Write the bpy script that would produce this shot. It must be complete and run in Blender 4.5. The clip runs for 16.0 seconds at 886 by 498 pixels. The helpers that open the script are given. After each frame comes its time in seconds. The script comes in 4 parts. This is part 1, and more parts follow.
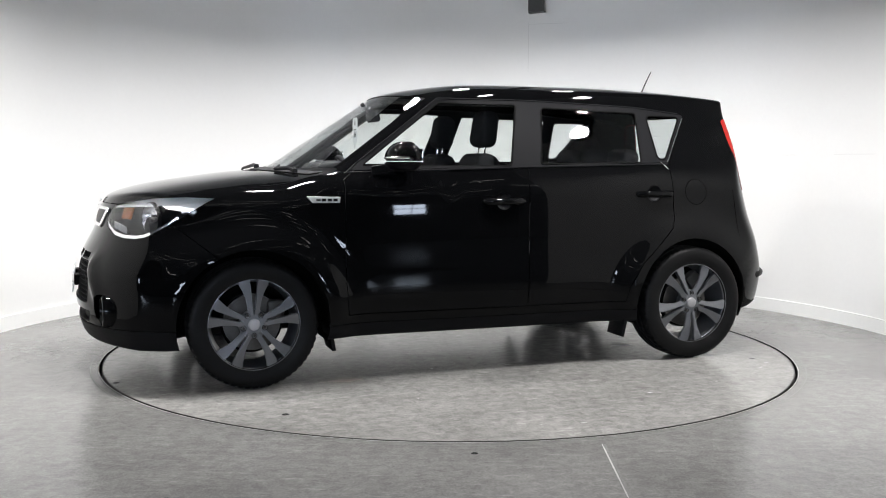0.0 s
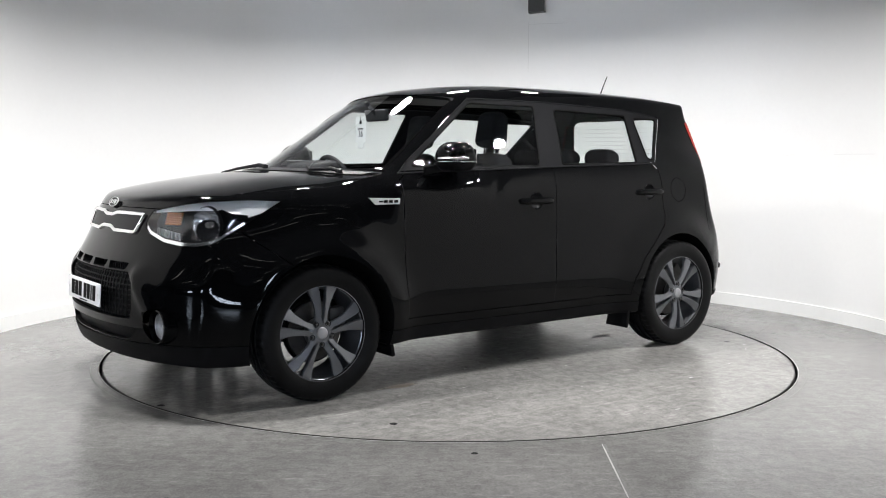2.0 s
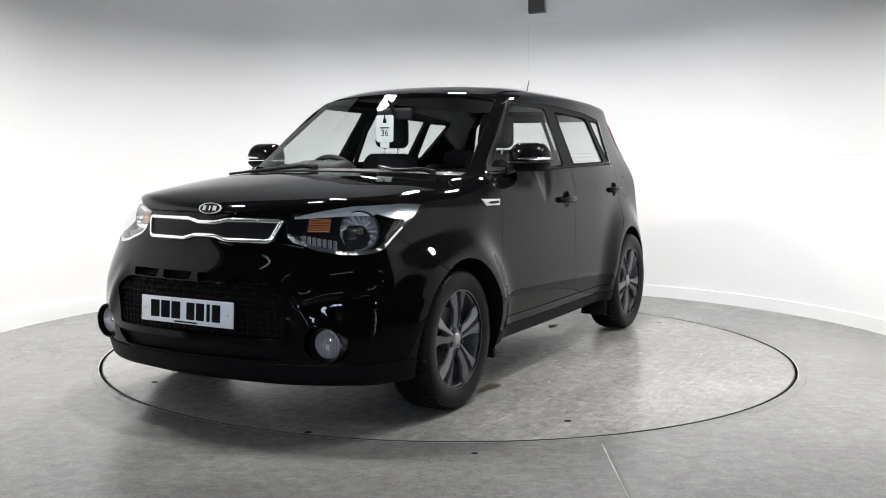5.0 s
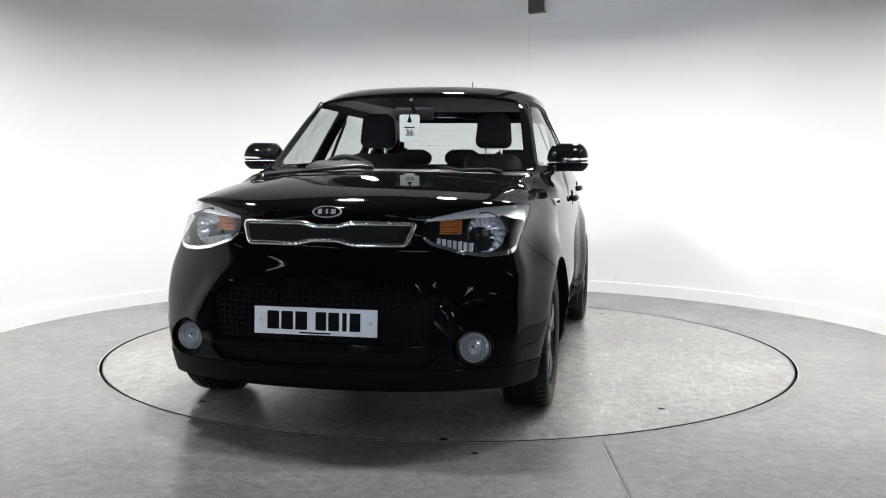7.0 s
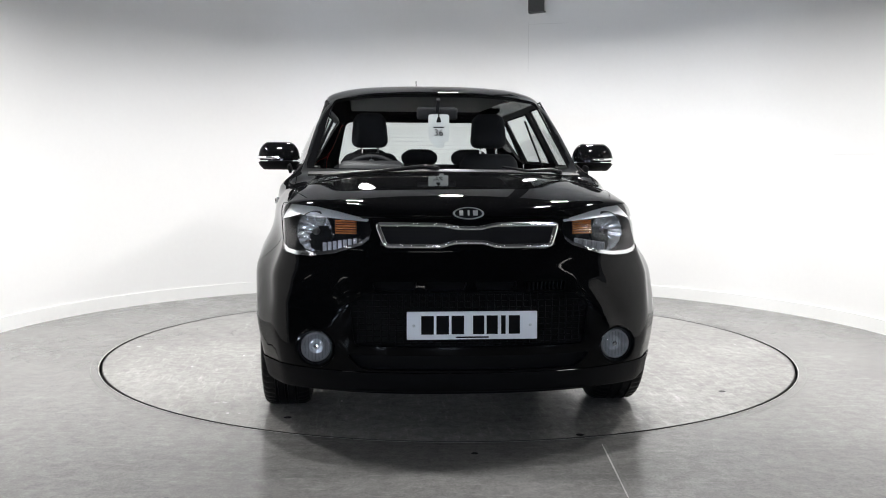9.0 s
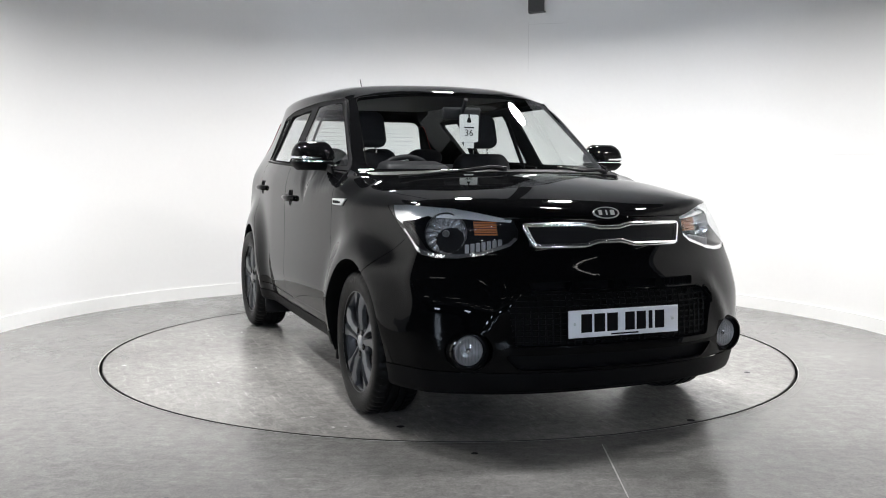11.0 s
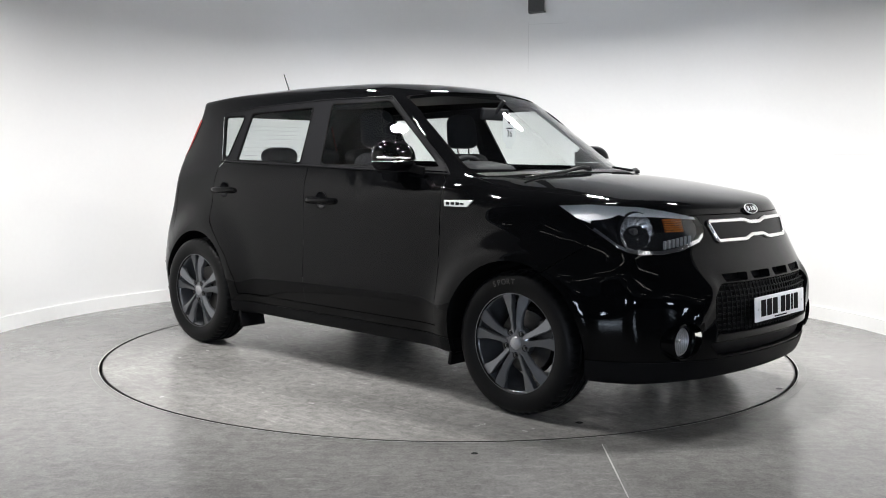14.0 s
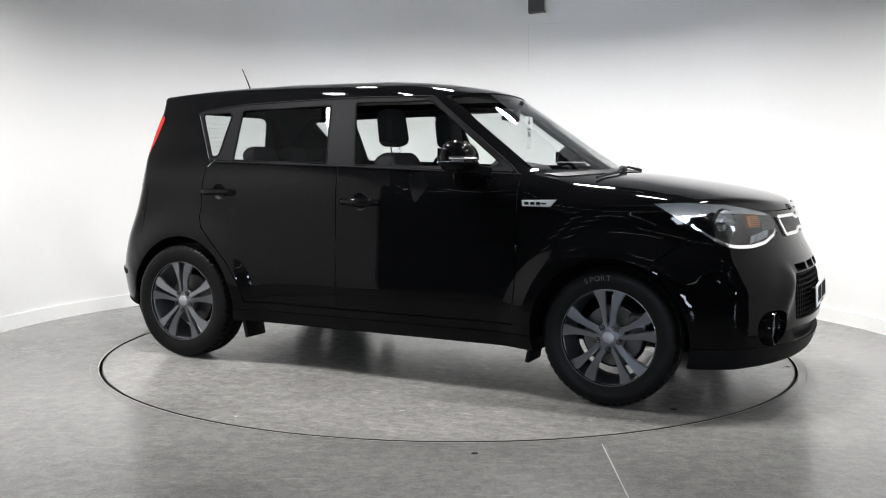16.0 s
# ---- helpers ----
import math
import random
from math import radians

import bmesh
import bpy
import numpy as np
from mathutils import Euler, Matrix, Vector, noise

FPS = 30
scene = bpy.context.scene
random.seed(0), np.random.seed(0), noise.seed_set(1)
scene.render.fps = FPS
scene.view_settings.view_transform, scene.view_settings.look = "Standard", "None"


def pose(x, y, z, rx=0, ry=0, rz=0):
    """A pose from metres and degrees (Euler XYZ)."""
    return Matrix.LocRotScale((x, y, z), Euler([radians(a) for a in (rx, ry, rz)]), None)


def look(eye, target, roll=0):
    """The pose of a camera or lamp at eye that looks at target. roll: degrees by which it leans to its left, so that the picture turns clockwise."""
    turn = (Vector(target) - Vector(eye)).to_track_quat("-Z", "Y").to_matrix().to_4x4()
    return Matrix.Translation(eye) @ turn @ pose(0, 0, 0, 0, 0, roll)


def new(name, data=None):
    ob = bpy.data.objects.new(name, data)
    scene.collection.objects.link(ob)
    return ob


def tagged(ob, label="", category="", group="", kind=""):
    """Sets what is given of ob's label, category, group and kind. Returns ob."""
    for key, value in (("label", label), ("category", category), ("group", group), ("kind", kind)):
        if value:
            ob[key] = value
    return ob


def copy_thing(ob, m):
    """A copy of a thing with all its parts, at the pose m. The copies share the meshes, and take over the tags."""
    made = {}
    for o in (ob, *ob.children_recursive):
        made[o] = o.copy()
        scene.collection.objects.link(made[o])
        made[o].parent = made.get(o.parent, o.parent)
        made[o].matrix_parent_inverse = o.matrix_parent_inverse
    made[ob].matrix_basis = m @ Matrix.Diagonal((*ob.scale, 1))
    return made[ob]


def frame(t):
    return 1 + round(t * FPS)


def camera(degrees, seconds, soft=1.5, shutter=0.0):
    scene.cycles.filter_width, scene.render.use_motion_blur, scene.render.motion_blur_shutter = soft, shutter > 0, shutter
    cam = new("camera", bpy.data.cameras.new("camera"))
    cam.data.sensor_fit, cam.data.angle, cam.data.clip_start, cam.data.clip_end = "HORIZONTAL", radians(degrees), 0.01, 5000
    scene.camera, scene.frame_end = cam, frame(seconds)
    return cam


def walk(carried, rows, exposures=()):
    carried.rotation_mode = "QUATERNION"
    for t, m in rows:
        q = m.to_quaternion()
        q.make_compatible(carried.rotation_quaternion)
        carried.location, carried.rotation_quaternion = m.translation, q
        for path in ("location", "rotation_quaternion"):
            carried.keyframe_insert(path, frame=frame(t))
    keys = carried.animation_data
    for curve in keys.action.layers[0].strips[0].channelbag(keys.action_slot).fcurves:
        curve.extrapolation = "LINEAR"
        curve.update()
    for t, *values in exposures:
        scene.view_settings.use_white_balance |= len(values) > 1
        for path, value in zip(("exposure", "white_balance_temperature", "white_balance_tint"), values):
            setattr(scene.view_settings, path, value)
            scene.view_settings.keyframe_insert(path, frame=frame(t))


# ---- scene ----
# ---- camera ----
TURN0, SPEED = 199.845, 8.4072          # the turntable's angle at the start, degrees a second
TABLE_R, WALL_R = 2.045, 3.042
WALL_Y = -0.112                      # the curved wall's centre lies a little nearer to the camera
CAR_X, CAR_Y = 0.0225, -0.1128        # the car's centre on the turntable
cam = camera(49.16, 16.0, soft=1.0)
eye = Vector((0, -5.966, 1.1594))
aim = Vector((math.sin(-0.0057) * math.cos(0.0908), math.cos(-0.0057) * math.cos(0.0908), -math.sin(0.0908)))
still = look(eye, eye + aim, 0.31)
walk(cam, [(0.0, still), (16.0, still)], exposures=[(0.0, 0.0), (16.0, 0.0)])

# ---- light ----
world = bpy.data.worlds.new("world")
scene.world = world
world.use_nodes = True
world.node_tree.nodes["Background"].inputs[0].default_value = (0.55, 0.62, 0.75, 1)
world.node_tree.nodes["Background"].inputs[1].default_value = 0.05

# the last entry is an added fill that lifts the back wall's upper middle
LAMPS = [(-0.82, 0.65, 51), (1.03, 0.85, 47), (-0.95, -1.05, 46), (0.95, -1.05, 45), (-2.0, -0.9, 47), (2.05, -0.9, 39), (0.05, 1.35, 34)]
LAMP_Z = 2.74
for lx, ly, watts in LAMPS:
    data = bpy.data.lights.new("panel_light", "AREA")
    data.shape, data.size = "DISK", 0.21
    data.energy, data.spread, data.color = watts, radians(150), (1.0, 0.988, 0.972)
    lamp = new("panel_light", data)
    lamp.matrix_world = pose(lx, ly, LAMP_Z)


# ---- materials ----
def nodes_of(name):
    m = bpy.data.materials.new(name)
    m.use_nodes = True
    return m, m.node_tree.nodes, m.node_tree.links, m.node_tree.nodes["Principled BSDF"]


def plain(name, color, rough=0.5, metal=0.0, coat=0.0, bump=0.0, scale=60.0, vary=0.0, spec=0.5, rvary=0.0, coat_ior=1.5):
    """A plain surface with fine relief and a mottled colour."""
    m, n, l, b = nodes_of(name)
    b.inputs["Base Color"].default_value = (*color, 1)
    b.inputs["Roughness"].default_value = rough
    b.inputs["Metallic"].default_value = metal
    b.inputs["Coat Weight"].default_value = coat
    b.inputs["Coat Roughness"].default_value = 0.03
    b.inputs["Coat IOR"].default_value = coat_ior
    b.inputs["Specular IOR Level"].default_value = spec
    co = n.new("ShaderNodeTexCoord")
    if bump or vary or rvary:
        tex = n.new("ShaderNodeTexNoise")
        tex.inputs["Scale"].default_value, tex.inputs["Detail"].default_value = scale, 5
        l.new(co.outputs["Object"], tex.inputs["Vector"])
    if bump:
        bp = n.new("ShaderNodeBump")
        bp.inputs["Strength"].default_value, bp.inputs["Distance"].default_value = bump, 0.002
        l.new(tex.outputs["Fac"], bp.inputs["Height"])
        l.new(bp.outputs["Normal"], b.inputs["Normal"])
    if vary:
        big = n.new("ShaderNodeTexNoise")
        big.inputs["Scale"].default_value, big.inputs["Detail"].default_value = scale / 12, 4
        l.new(co.outputs["Object"], big.inputs["Vector"])
        add = n.new("ShaderNodeMath")
        add.operation = "ADD"
        l.new(tex.outputs["Fac"], add.inputs[0]), l.new(big.outputs["Fac"], add.inputs[1])
        ramp = n.new("ShaderNodeMapRange")
        ramp.inputs["From Min"].default_value, ramp.inputs["From Max"].default_value = 0.6, 1.4
        ramp.inputs["To Min"].default_value, ramp.inputs["To Max"].default_value = 1 - vary, 1 + vary
        l.new(add.outputs[0], ramp.inputs["Value"])
        mul = n.new("ShaderNodeVectorMath")
        mul.operation = "SCALE"
        mul.inputs[0].default_value = color
        l.new(ramp.outputs[0], mul.inputs["Scale"])
        l.new(mul.outputs[0], b.inputs["Base Color"])
    if rvary:
        rr = n.new("ShaderNodeMapRange")
        rr.inputs["From Min"].default_value, rr.inputs["From Max"].default_value = 0.3, 0.7
        rr.inputs["To Min"].default_value, rr.inputs["To Max"].default_value = rough - rvary, rough + rvary
        l.new(tex.outputs["Fac"], rr.inputs["Value"])
        l.new(rr.outputs[0], b.inputs["Roughness"])
    return m


def glass(name, tint, gloss_rough=0.0):
    """A thin pane: tinted see-through, with a reflection that grows at grazing angles."""
    m = bpy.data.materials.new(name)
    m.use_nodes = True
    n, l = m.node_tree.nodes, m.node_tree.links
    n.remove(n["Principled BSDF"])
    clear, shine, mix, fres = (n.new(k) for k in ("ShaderNodeBsdfTransparent", "ShaderNodeBsdfGlossy", "ShaderNodeMixShader", "ShaderNodeLayerWeight"))
    clear.inputs["Color"].default_value = (*tint, 1)
    shine.inputs["Roughness"].default_value = gloss_rough
    shine.inputs["Color"].default_value = (1, 1, 1, 1)
    fres.inputs["Blend"].default_value = 0.5
    power, grow = n.new("ShaderNodeMath"), n.new("ShaderNodeMath")
    power.operation, grow.operation = "POWER", "MULTIPLY_ADD"
    power.inputs[1].default_value, grow.inputs[1].default_value, grow.inputs[2].default_value = 5.0, 0.9, 0.045
    l.new(fres.outputs["Facing"], power.inputs[0]), l.new(power.outputs[0], grow.inputs[0])
    l.new(grow.outputs[0], mix.inputs[0]), l.new(clear.outputs[0], mix.inputs[1]), l.new(shine.outputs[0], mix.inputs[2])
    l.new(mix.outputs[0], n["Material Output"].inputs["Surface"])
    return m


def glowing(name, color, strength):
    m, n, l, b = nodes_of(name)
    b.inputs["Base Color"].default_value = (*color, 1)
    b.inputs["Emission Color"].default_value = (*color, 1)
    b.inputs["Emission Strength"].default_value = strength
    return m


def concrete(name, color, rough, patch):
    """Power-floated concrete: pale and dark clouds, worn light flakes, fine grain, uneven sheen."""
    m, n, l, b = nodes_of(name)
    co = n.new("ShaderNodeTexCoord")

    def noise_at(scale, detail, roughness=0.55, distort=0.0):
        t = n.new("ShaderNodeTexNoise")
        t.inputs["Scale"].default_value, t.inputs["Detail"].default_value = scale, detail
        t.inputs["Roughness"].default_value, t.inputs["Distortion"].default_value = roughness, distort
        l.new(co.outputs["Object"], t.inputs["Vector"])
        return t.outputs["Fac"]

    def ramp(v, a, c, lo, hi):
        r = n.new("ShaderNodeMapRange")
        for k, x in (("From Min", a), ("From Max", c), ("To Min", lo), ("To Max", hi)):
            r.inputs[k].default_value = x
        l.new(v, r.inputs["Value"])
        return r.outputs[0]

    def maths(op, a, c):
        k = n.new("ShaderNodeMath")
        k.operation = op
        l.new(a, k.inputs[0]), l.new(c, k.inputs[1])
        return k.outputs[0]

    b.inputs["Specular IOR Level"].default_value = 0.36
    cloud = ramp(noise_at(0.7, 9, 0.62, 0.3), 0.25, 0.75, 1 - patch, 1 + patch)
    mid = ramp(noise_at(16, 12, 0.78, 0.4), 0.3, 0.7, 1 - patch * 1.1, 1 + patch * 1.1)
    fine = ramp(noise_at(90, 8, 0.8), 0.3, 0.7, 0.72, 1.28)
    turn = n.new("ShaderNodeMapping")
    turn.inputs["Rotation"].default_value, turn.inputs["Scale"].default_value = (0, 0, 0.35), (3.0, 26.0, 1.0)
    l.new(co.outputs["Object"], turn.inputs["Vector"])
    scratch = n.new("ShaderNodeTexNoise")
    scratch.inputs["Scale"].default_value, scratch.inputs["Detail"].default_value, scratch.inputs["Roughness"].default_value = 1.6, 9, 0.75
    l.new(turn.outputs[0], scratch.inputs["Vector"])
    streak = ramp(scratch.outputs["Fac"], 0.54, 0.70, 1.0, 1.0 + patch * 1.5)
    flake = ramp(noise_at(38, 5, 0.75, 1.6), 0.64, 0.74, 1.0, 1.0 + patch * 1.2)
    tone = maths("MULTIPLY", maths("MULTIPLY", cloud, mid), maths("MULTIPLY", maths("MULTIPLY", fine, streak), flake))
    mul = n.new("ShaderNodeVectorMath")
    mul.operation = "SCALE"
    mul.inputs[0].default_value = color
    l.new(tone, mul.inputs["Scale"])
    l.new(mul.outputs[0], b.inputs["Base Color"])
    l.new(ramp(noise_at(3, 8, 0.7, 0.3), 0.25, 0.75, rough - 0.05, rough + 0.09), b.inputs["Roughness"])
    bp = n.new("ShaderNodeBump")
    bp.inputs["Strength"].default_value, bp.inputs["Distance"].default_value = 0.25, 0.002
    l.new(noise_at(60, 6), bp.inputs["Height"])
    l.new(bp.outputs["Normal"], b.inputs["Normal"])
    return m


PAINT = plain("black_paint", (0.0022, 0.0023, 0.0026), 0.3, 0, 1.0, bump=0.006, scale=240, spec=0.0, coat_ior=1.20)
SATIN = plain("satin_black", (0.010, 0.010, 0.011), 0.38, bump=0.05, scale=300, rvary=0.05, spec=0.10)
PLASTIC = plain("black_plastic", (0.0045, 0.0045, 0.005), 0.5, bump=0.25, scale=500, rvary=0.06, spec=0.07)
RUBBER = plain("tyre_rubber", (0.005, 0.005, 0.0053), 0.42, bump=0.2, scale=120, vary=0.3, rvary=0.1, spec=0.10)
ALLOY = plain("grey_alloy", (0.125, 0.13, 0.14), 0.30, 0.6, rvary=0.02, scale=90)
CHROME = plain("chrome", (0.86, 0.86, 0.87), 0.12, 1.0, bump=0.01, scale=60)
CAP = plain("cap_silver", (0.30, 0.30, 0.31), 0.35, 0.5, bump=0.02)
BROW = plain("lamp_brow", (0.93, 0.93, 0.94), 0.4, 0.25, bump=0.02, scale=200)
BOWL = plain("lamp_bowl", (0.94, 0.95, 0.97), 0.26, 0.85, bump=0.03, scale=120)
SILVER = plain("silver_paint", (0.62, 0.63, 0.64), 0.28, 0.7, bump=0.02, scale=200)
TRIM = plain("grey_window_trim", (0.010, 0.010, 0.011), 0.5, 0.0, bump=0.03, scale=200, spec=0.035)
CLOTH = plain("dark_seat_cloth", (0.018, 0.018, 0.02), 0.9, bump=0.6, scale=420, vary=0.25, spec=0.1)
CABIN = plain("cabin_plastic", (0.02, 0.02, 0.022), 0.6, bump=0.2, scale=300, spec=0.15)
LINER = plain("wheel_liner_felt", (0.006, 0.006, 0.006), 0.95, bump=0.5, scale=150, spec=0.04)
DISC = plain("brake_steel", (0.07, 0.068, 0.066), 0.4, 0.8, bump=0.1, scale=80, vary=0.2)
WIND = glass("clear_glass", (0.80, 0.83, 0.83))
SIDE = glass("side_glass", (0.86, 0.89, 0.88))
REAR = glass("privacy_glass", (0.80, 0.83, 0.83))
LENS = glass("lamp_lens", (0.93, 0.94, 0.95))
RED = plain("red_lens", (0.34, 0.020, 0.016), 0.3, bump=0.02, spec=0.1)
AMBER = plain("amber_lens", (0.42, 0.13, 0.03), 0.2, coat=1.0, bump=0.4, scale=150)
PLATE = plain("white_plate", (0.74, 0.75, 0.78), 0.35, coat=0.4, bump=0.02)
INK = plain("black_ink", (0.004, 0.004, 0.0045), 0.8, spec=0.1)
CARD = plain("white_card", (0.55, 0.57, 0.57), 0.55, bump=0.03)
WALL = plain("white_wall_paint", (0.80, 0.797, 0.792), 0.6, bump=0.06, scale=30, vary=0.012)
SKIRT = plain("white_skirting", (0.82, 0.82, 0.81), 0.45, bump=0.05, scale=30, vary=0.02)
FLOOR = concrete("floor_concrete", (0.182, 0.179, 0.175), 0.20, 0.27)
TABLE = concrete("table_concrete", (0.226, 0.221, 0.213), 0.20, 0.36)
PALE = plain("chipped_edge", (0.30, 0.295, 0.29), 0.6, bump=0.3, scale=60, vary=0.35)
JOINT = plain("joint_filler", (0.10, 0.098, 0.095), 0.7, bump=0.3, scale=80, vary=0.4)
HAIR = plain("wall_hairline", (0.66, 0.655, 0.65), 0.7)
STEEL = plain("dark_painted_steel", (0.05, 0.048, 0.046), 0.5, bump=0.1, scale=60, vary=0.2)
DARK = plain("dark_hall_paint", (0.03, 0.03, 0.032), 0.8, bump=0.2, scale=20, vary=0.2)
STAIN = plain("brown_stain", (0.07, 0.05, 0.035), 0.3, bump=0.2, scale=60, vary=0.3)
DAY = glowing("daylight_pane", (0.72, 0.83, 1.0), 75.0)
TUBE = glowing("lamp_diffuser", (1.0, 0.98, 0.95), 20.0)


# ---- mesh helpers ----
def link_mesh(name, bm, material, smooth=None):
    me = bpy.data.meshes.new(name)
    if smooth is not None:
        for f in bm.faces:
            f.smooth = True
        for e in bm.edges:
            if len(e.link_faces) == 2 and e.calc_face_angle(0) > radians(smooth):
                e.smooth = False
    bm.to_mesh(me)
    bm.free()
    me.materials.append(material)
    return new(name, me)


def part(name, bm, material, parent, label="", smooth=35, at=None):
    ob = link_mesh(name, bm, material, smooth)
    ob.parent = parent
    if at is not None:
        ob.matrix_basis = at
    return tagged(ob, label)


def empty(name, m=None):
    ob = new(name)
    ob.empty_display_size = 0.2
    if m is not None:
        ob.matrix_world = m
    return ob


def box(sx, sy, sz, at=(0, 0, 0), bevel=0.0, segs=2, bm=None, turn=None):
    bm = bm or bmesh.new()
    m = Matrix.Translation(at) @ (turn or Matrix()) @ Matrix.Diagonal((sx, sy, sz, 1))
    r = bmesh.ops.create_cube(bm, size=1, matrix=m)
    if bevel:
        edges = list({e for v in r["verts"] for e in v.link_edges})
        bmesh.ops.bevel(bm, geom=edges, offset=bevel, segments=segs, profile=0.5, affect="EDGES")
    return bm


def lathe(profile, n=48, axis="Y", bm=None, closed=False):
    """Turns a profile of (radius, along) round an axis."""
    bm = bm or bmesh.new()
    rings = []
    for r, a in profile:
        ring = []
        for i in range(n):
            c, s = r * math.cos(math.tau * i / n), r * math.sin(math.tau * i / n)
            ring.append(bm.verts.new({"Y": (c, a, s), "Z": (c, s, a), "X": (a, c, s)}[axis]))
        rings.append(ring)
    pairs = list(zip(rings, rings[1:])) + ([(rings[-1], rings[0])] if closed else [])
    for p, q in pairs:
        for i in range(n):
            bm.faces.new((p[i], p[(i + 1) % n], q[(i + 1) % n], q[i]))
    bmesh.ops.recalc_face_normals(bm, faces=bm.faces)
    return bm


def tube(points, radius, n=8, bm=None, caps=True, flat=1.0):
    """A rod along points; radius may be a list."""
    bm = bm or bmesh.new()
    pts = [Vector(p) for p in points]
    rad = radius if isinstance(radius, (list, tuple)) else [radius] * len(pts)
    rings, up = [], Vector((0.013, 0.017, 1))
    for i, p in enumerate(pts):
        d = (pts[min(i + 1, len(pts) - 1)] - pts[max(i - 1, 0)]).normalized()
        s = d.cross(up).normalized()
        if s.length < 0.5:
            s = Vector((1, 0, 0))
        u = s.cross(d)
        rings.append([bm.verts.new(p + rad[i] * (math.cos(math.tau * k / n) * s + flat * math.sin(math.tau * k / n) * u)) for k in range(n)])
    for a, b in zip(rings, rings[1:]):
        for k in range(n):
            bm.faces.new((a[k], a[(k + 1) % n], b[(k + 1) % n], b[k]))
    if caps:
        bm.faces.new(rings[0][::-1])
        bm.faces.new(rings[-1])
    bmesh.ops.recalc_face_normals(bm, faces=bm.faces)
    return bm


def prism(outline, depth, bm=None, m=None):
    """An outline in the XY plane, extruded along Z."""
    bm = bm or bmesh.new()
    m = m or Matrix()
    lo = [bm.verts.new(m @ Vector((x, y, 0))) for x, y in outline]
    hi = [bm.verts.new(m @ Vector((x, y, depth))) for x, y in outline]
    k = len(outline)
    bm.faces.new(lo[::-1]), bm.faces.new(hi)
    for i in range(k):
        bm.faces.new((lo[i], lo[(i + 1) % k], hi[(i + 1) % k], hi[i]))
    bmesh.ops.recalc_face_normals(bm, faces=bm.faces)
    return bm


def smooth_curve(xs, ys):
    """A monotone cubic through a few stations, for arrays."""
    xs, ys = np.array(xs, float), np.array(ys, float)
    h, d = np.diff(xs), np.diff(ys) / np.diff(xs)
    m = np.zeros_like(ys)
    for i in range(1, len(xs) - 1):
        if d[i - 1] * d[i] > 0:
            w1, w2 = 2 * h[i] + h[i - 1], h[i] + 2 * h[i - 1]
            m[i] = (w1 + w2) / (w1 / d[i - 1] + w2 / d[i])
    m[0], m[-1] = d[0], d[-1]

    def f(x):
        x = np.clip(x, xs[0], xs[-1])
        i = np.clip(np.searchsorted(xs, x) - 1, 0, len(xs) - 2)
        t = (x - xs[i]) / h[i]
        return ((1 + 2 * t) * (1 - t) ** 2 * ys[i] + t * (1 - t) ** 2 * h[i] * m[i]
                + t * t * (3 - 2 * t) * ys[i + 1] + t * t * (t - 1) * h[i] * m[i + 1])
    return f


def step(a, b, x):
    t = np.clip((x - a) / (b - a), 0, 1)
    return t * t * (3 - 2 * t)


# ---- the studio ----
def ring_sheet(r0, r1, n=160, z=0.0, rings=6):
    bm = bmesh.new()
    rows = []
    for k in range(rings + 1):
        r = r0 + (r1 - r0) * k / rings
        rows.append([bm.verts.new((r * math.cos(math.tau * i / n), r * math.sin(math.tau * i / n), z)) for i in range(n)])
    for a, b in zip(rows, rows[1:]):
        for i in range(n):
            bm.faces.new((a[i], b[i], b[(i + 1) % n], a[(i + 1) % n]))
    return bm


def curved_wall(r0, r1, z0, z1, a0, a1, n=120):
    bm = bmesh.new()
    cols = []
    for i in range(n + 1):
        a = radians(a0 + (a1 - a0) * i / n)
        c, s = math.cos(a), math.sin(a)
        cols.append([bm.verts.new((r * c, WALL_Y + r * s, z)) for r, z in ((r0, z0), (r1, z0), (r1, z1), (r0, z1))])
    for p, q in zip(cols, cols[1:]):
        for k in range(4):
            bm.faces.new((p[k], q[k], q[(k + 1) % 4], p[(k + 1) % 4]))
    bm.faces.new(cols[0]), bm.faces.new(cols[-1][::-1])
    bmesh.ops.recalc_face_normals(bm, faces=bm.faces)
    return bm


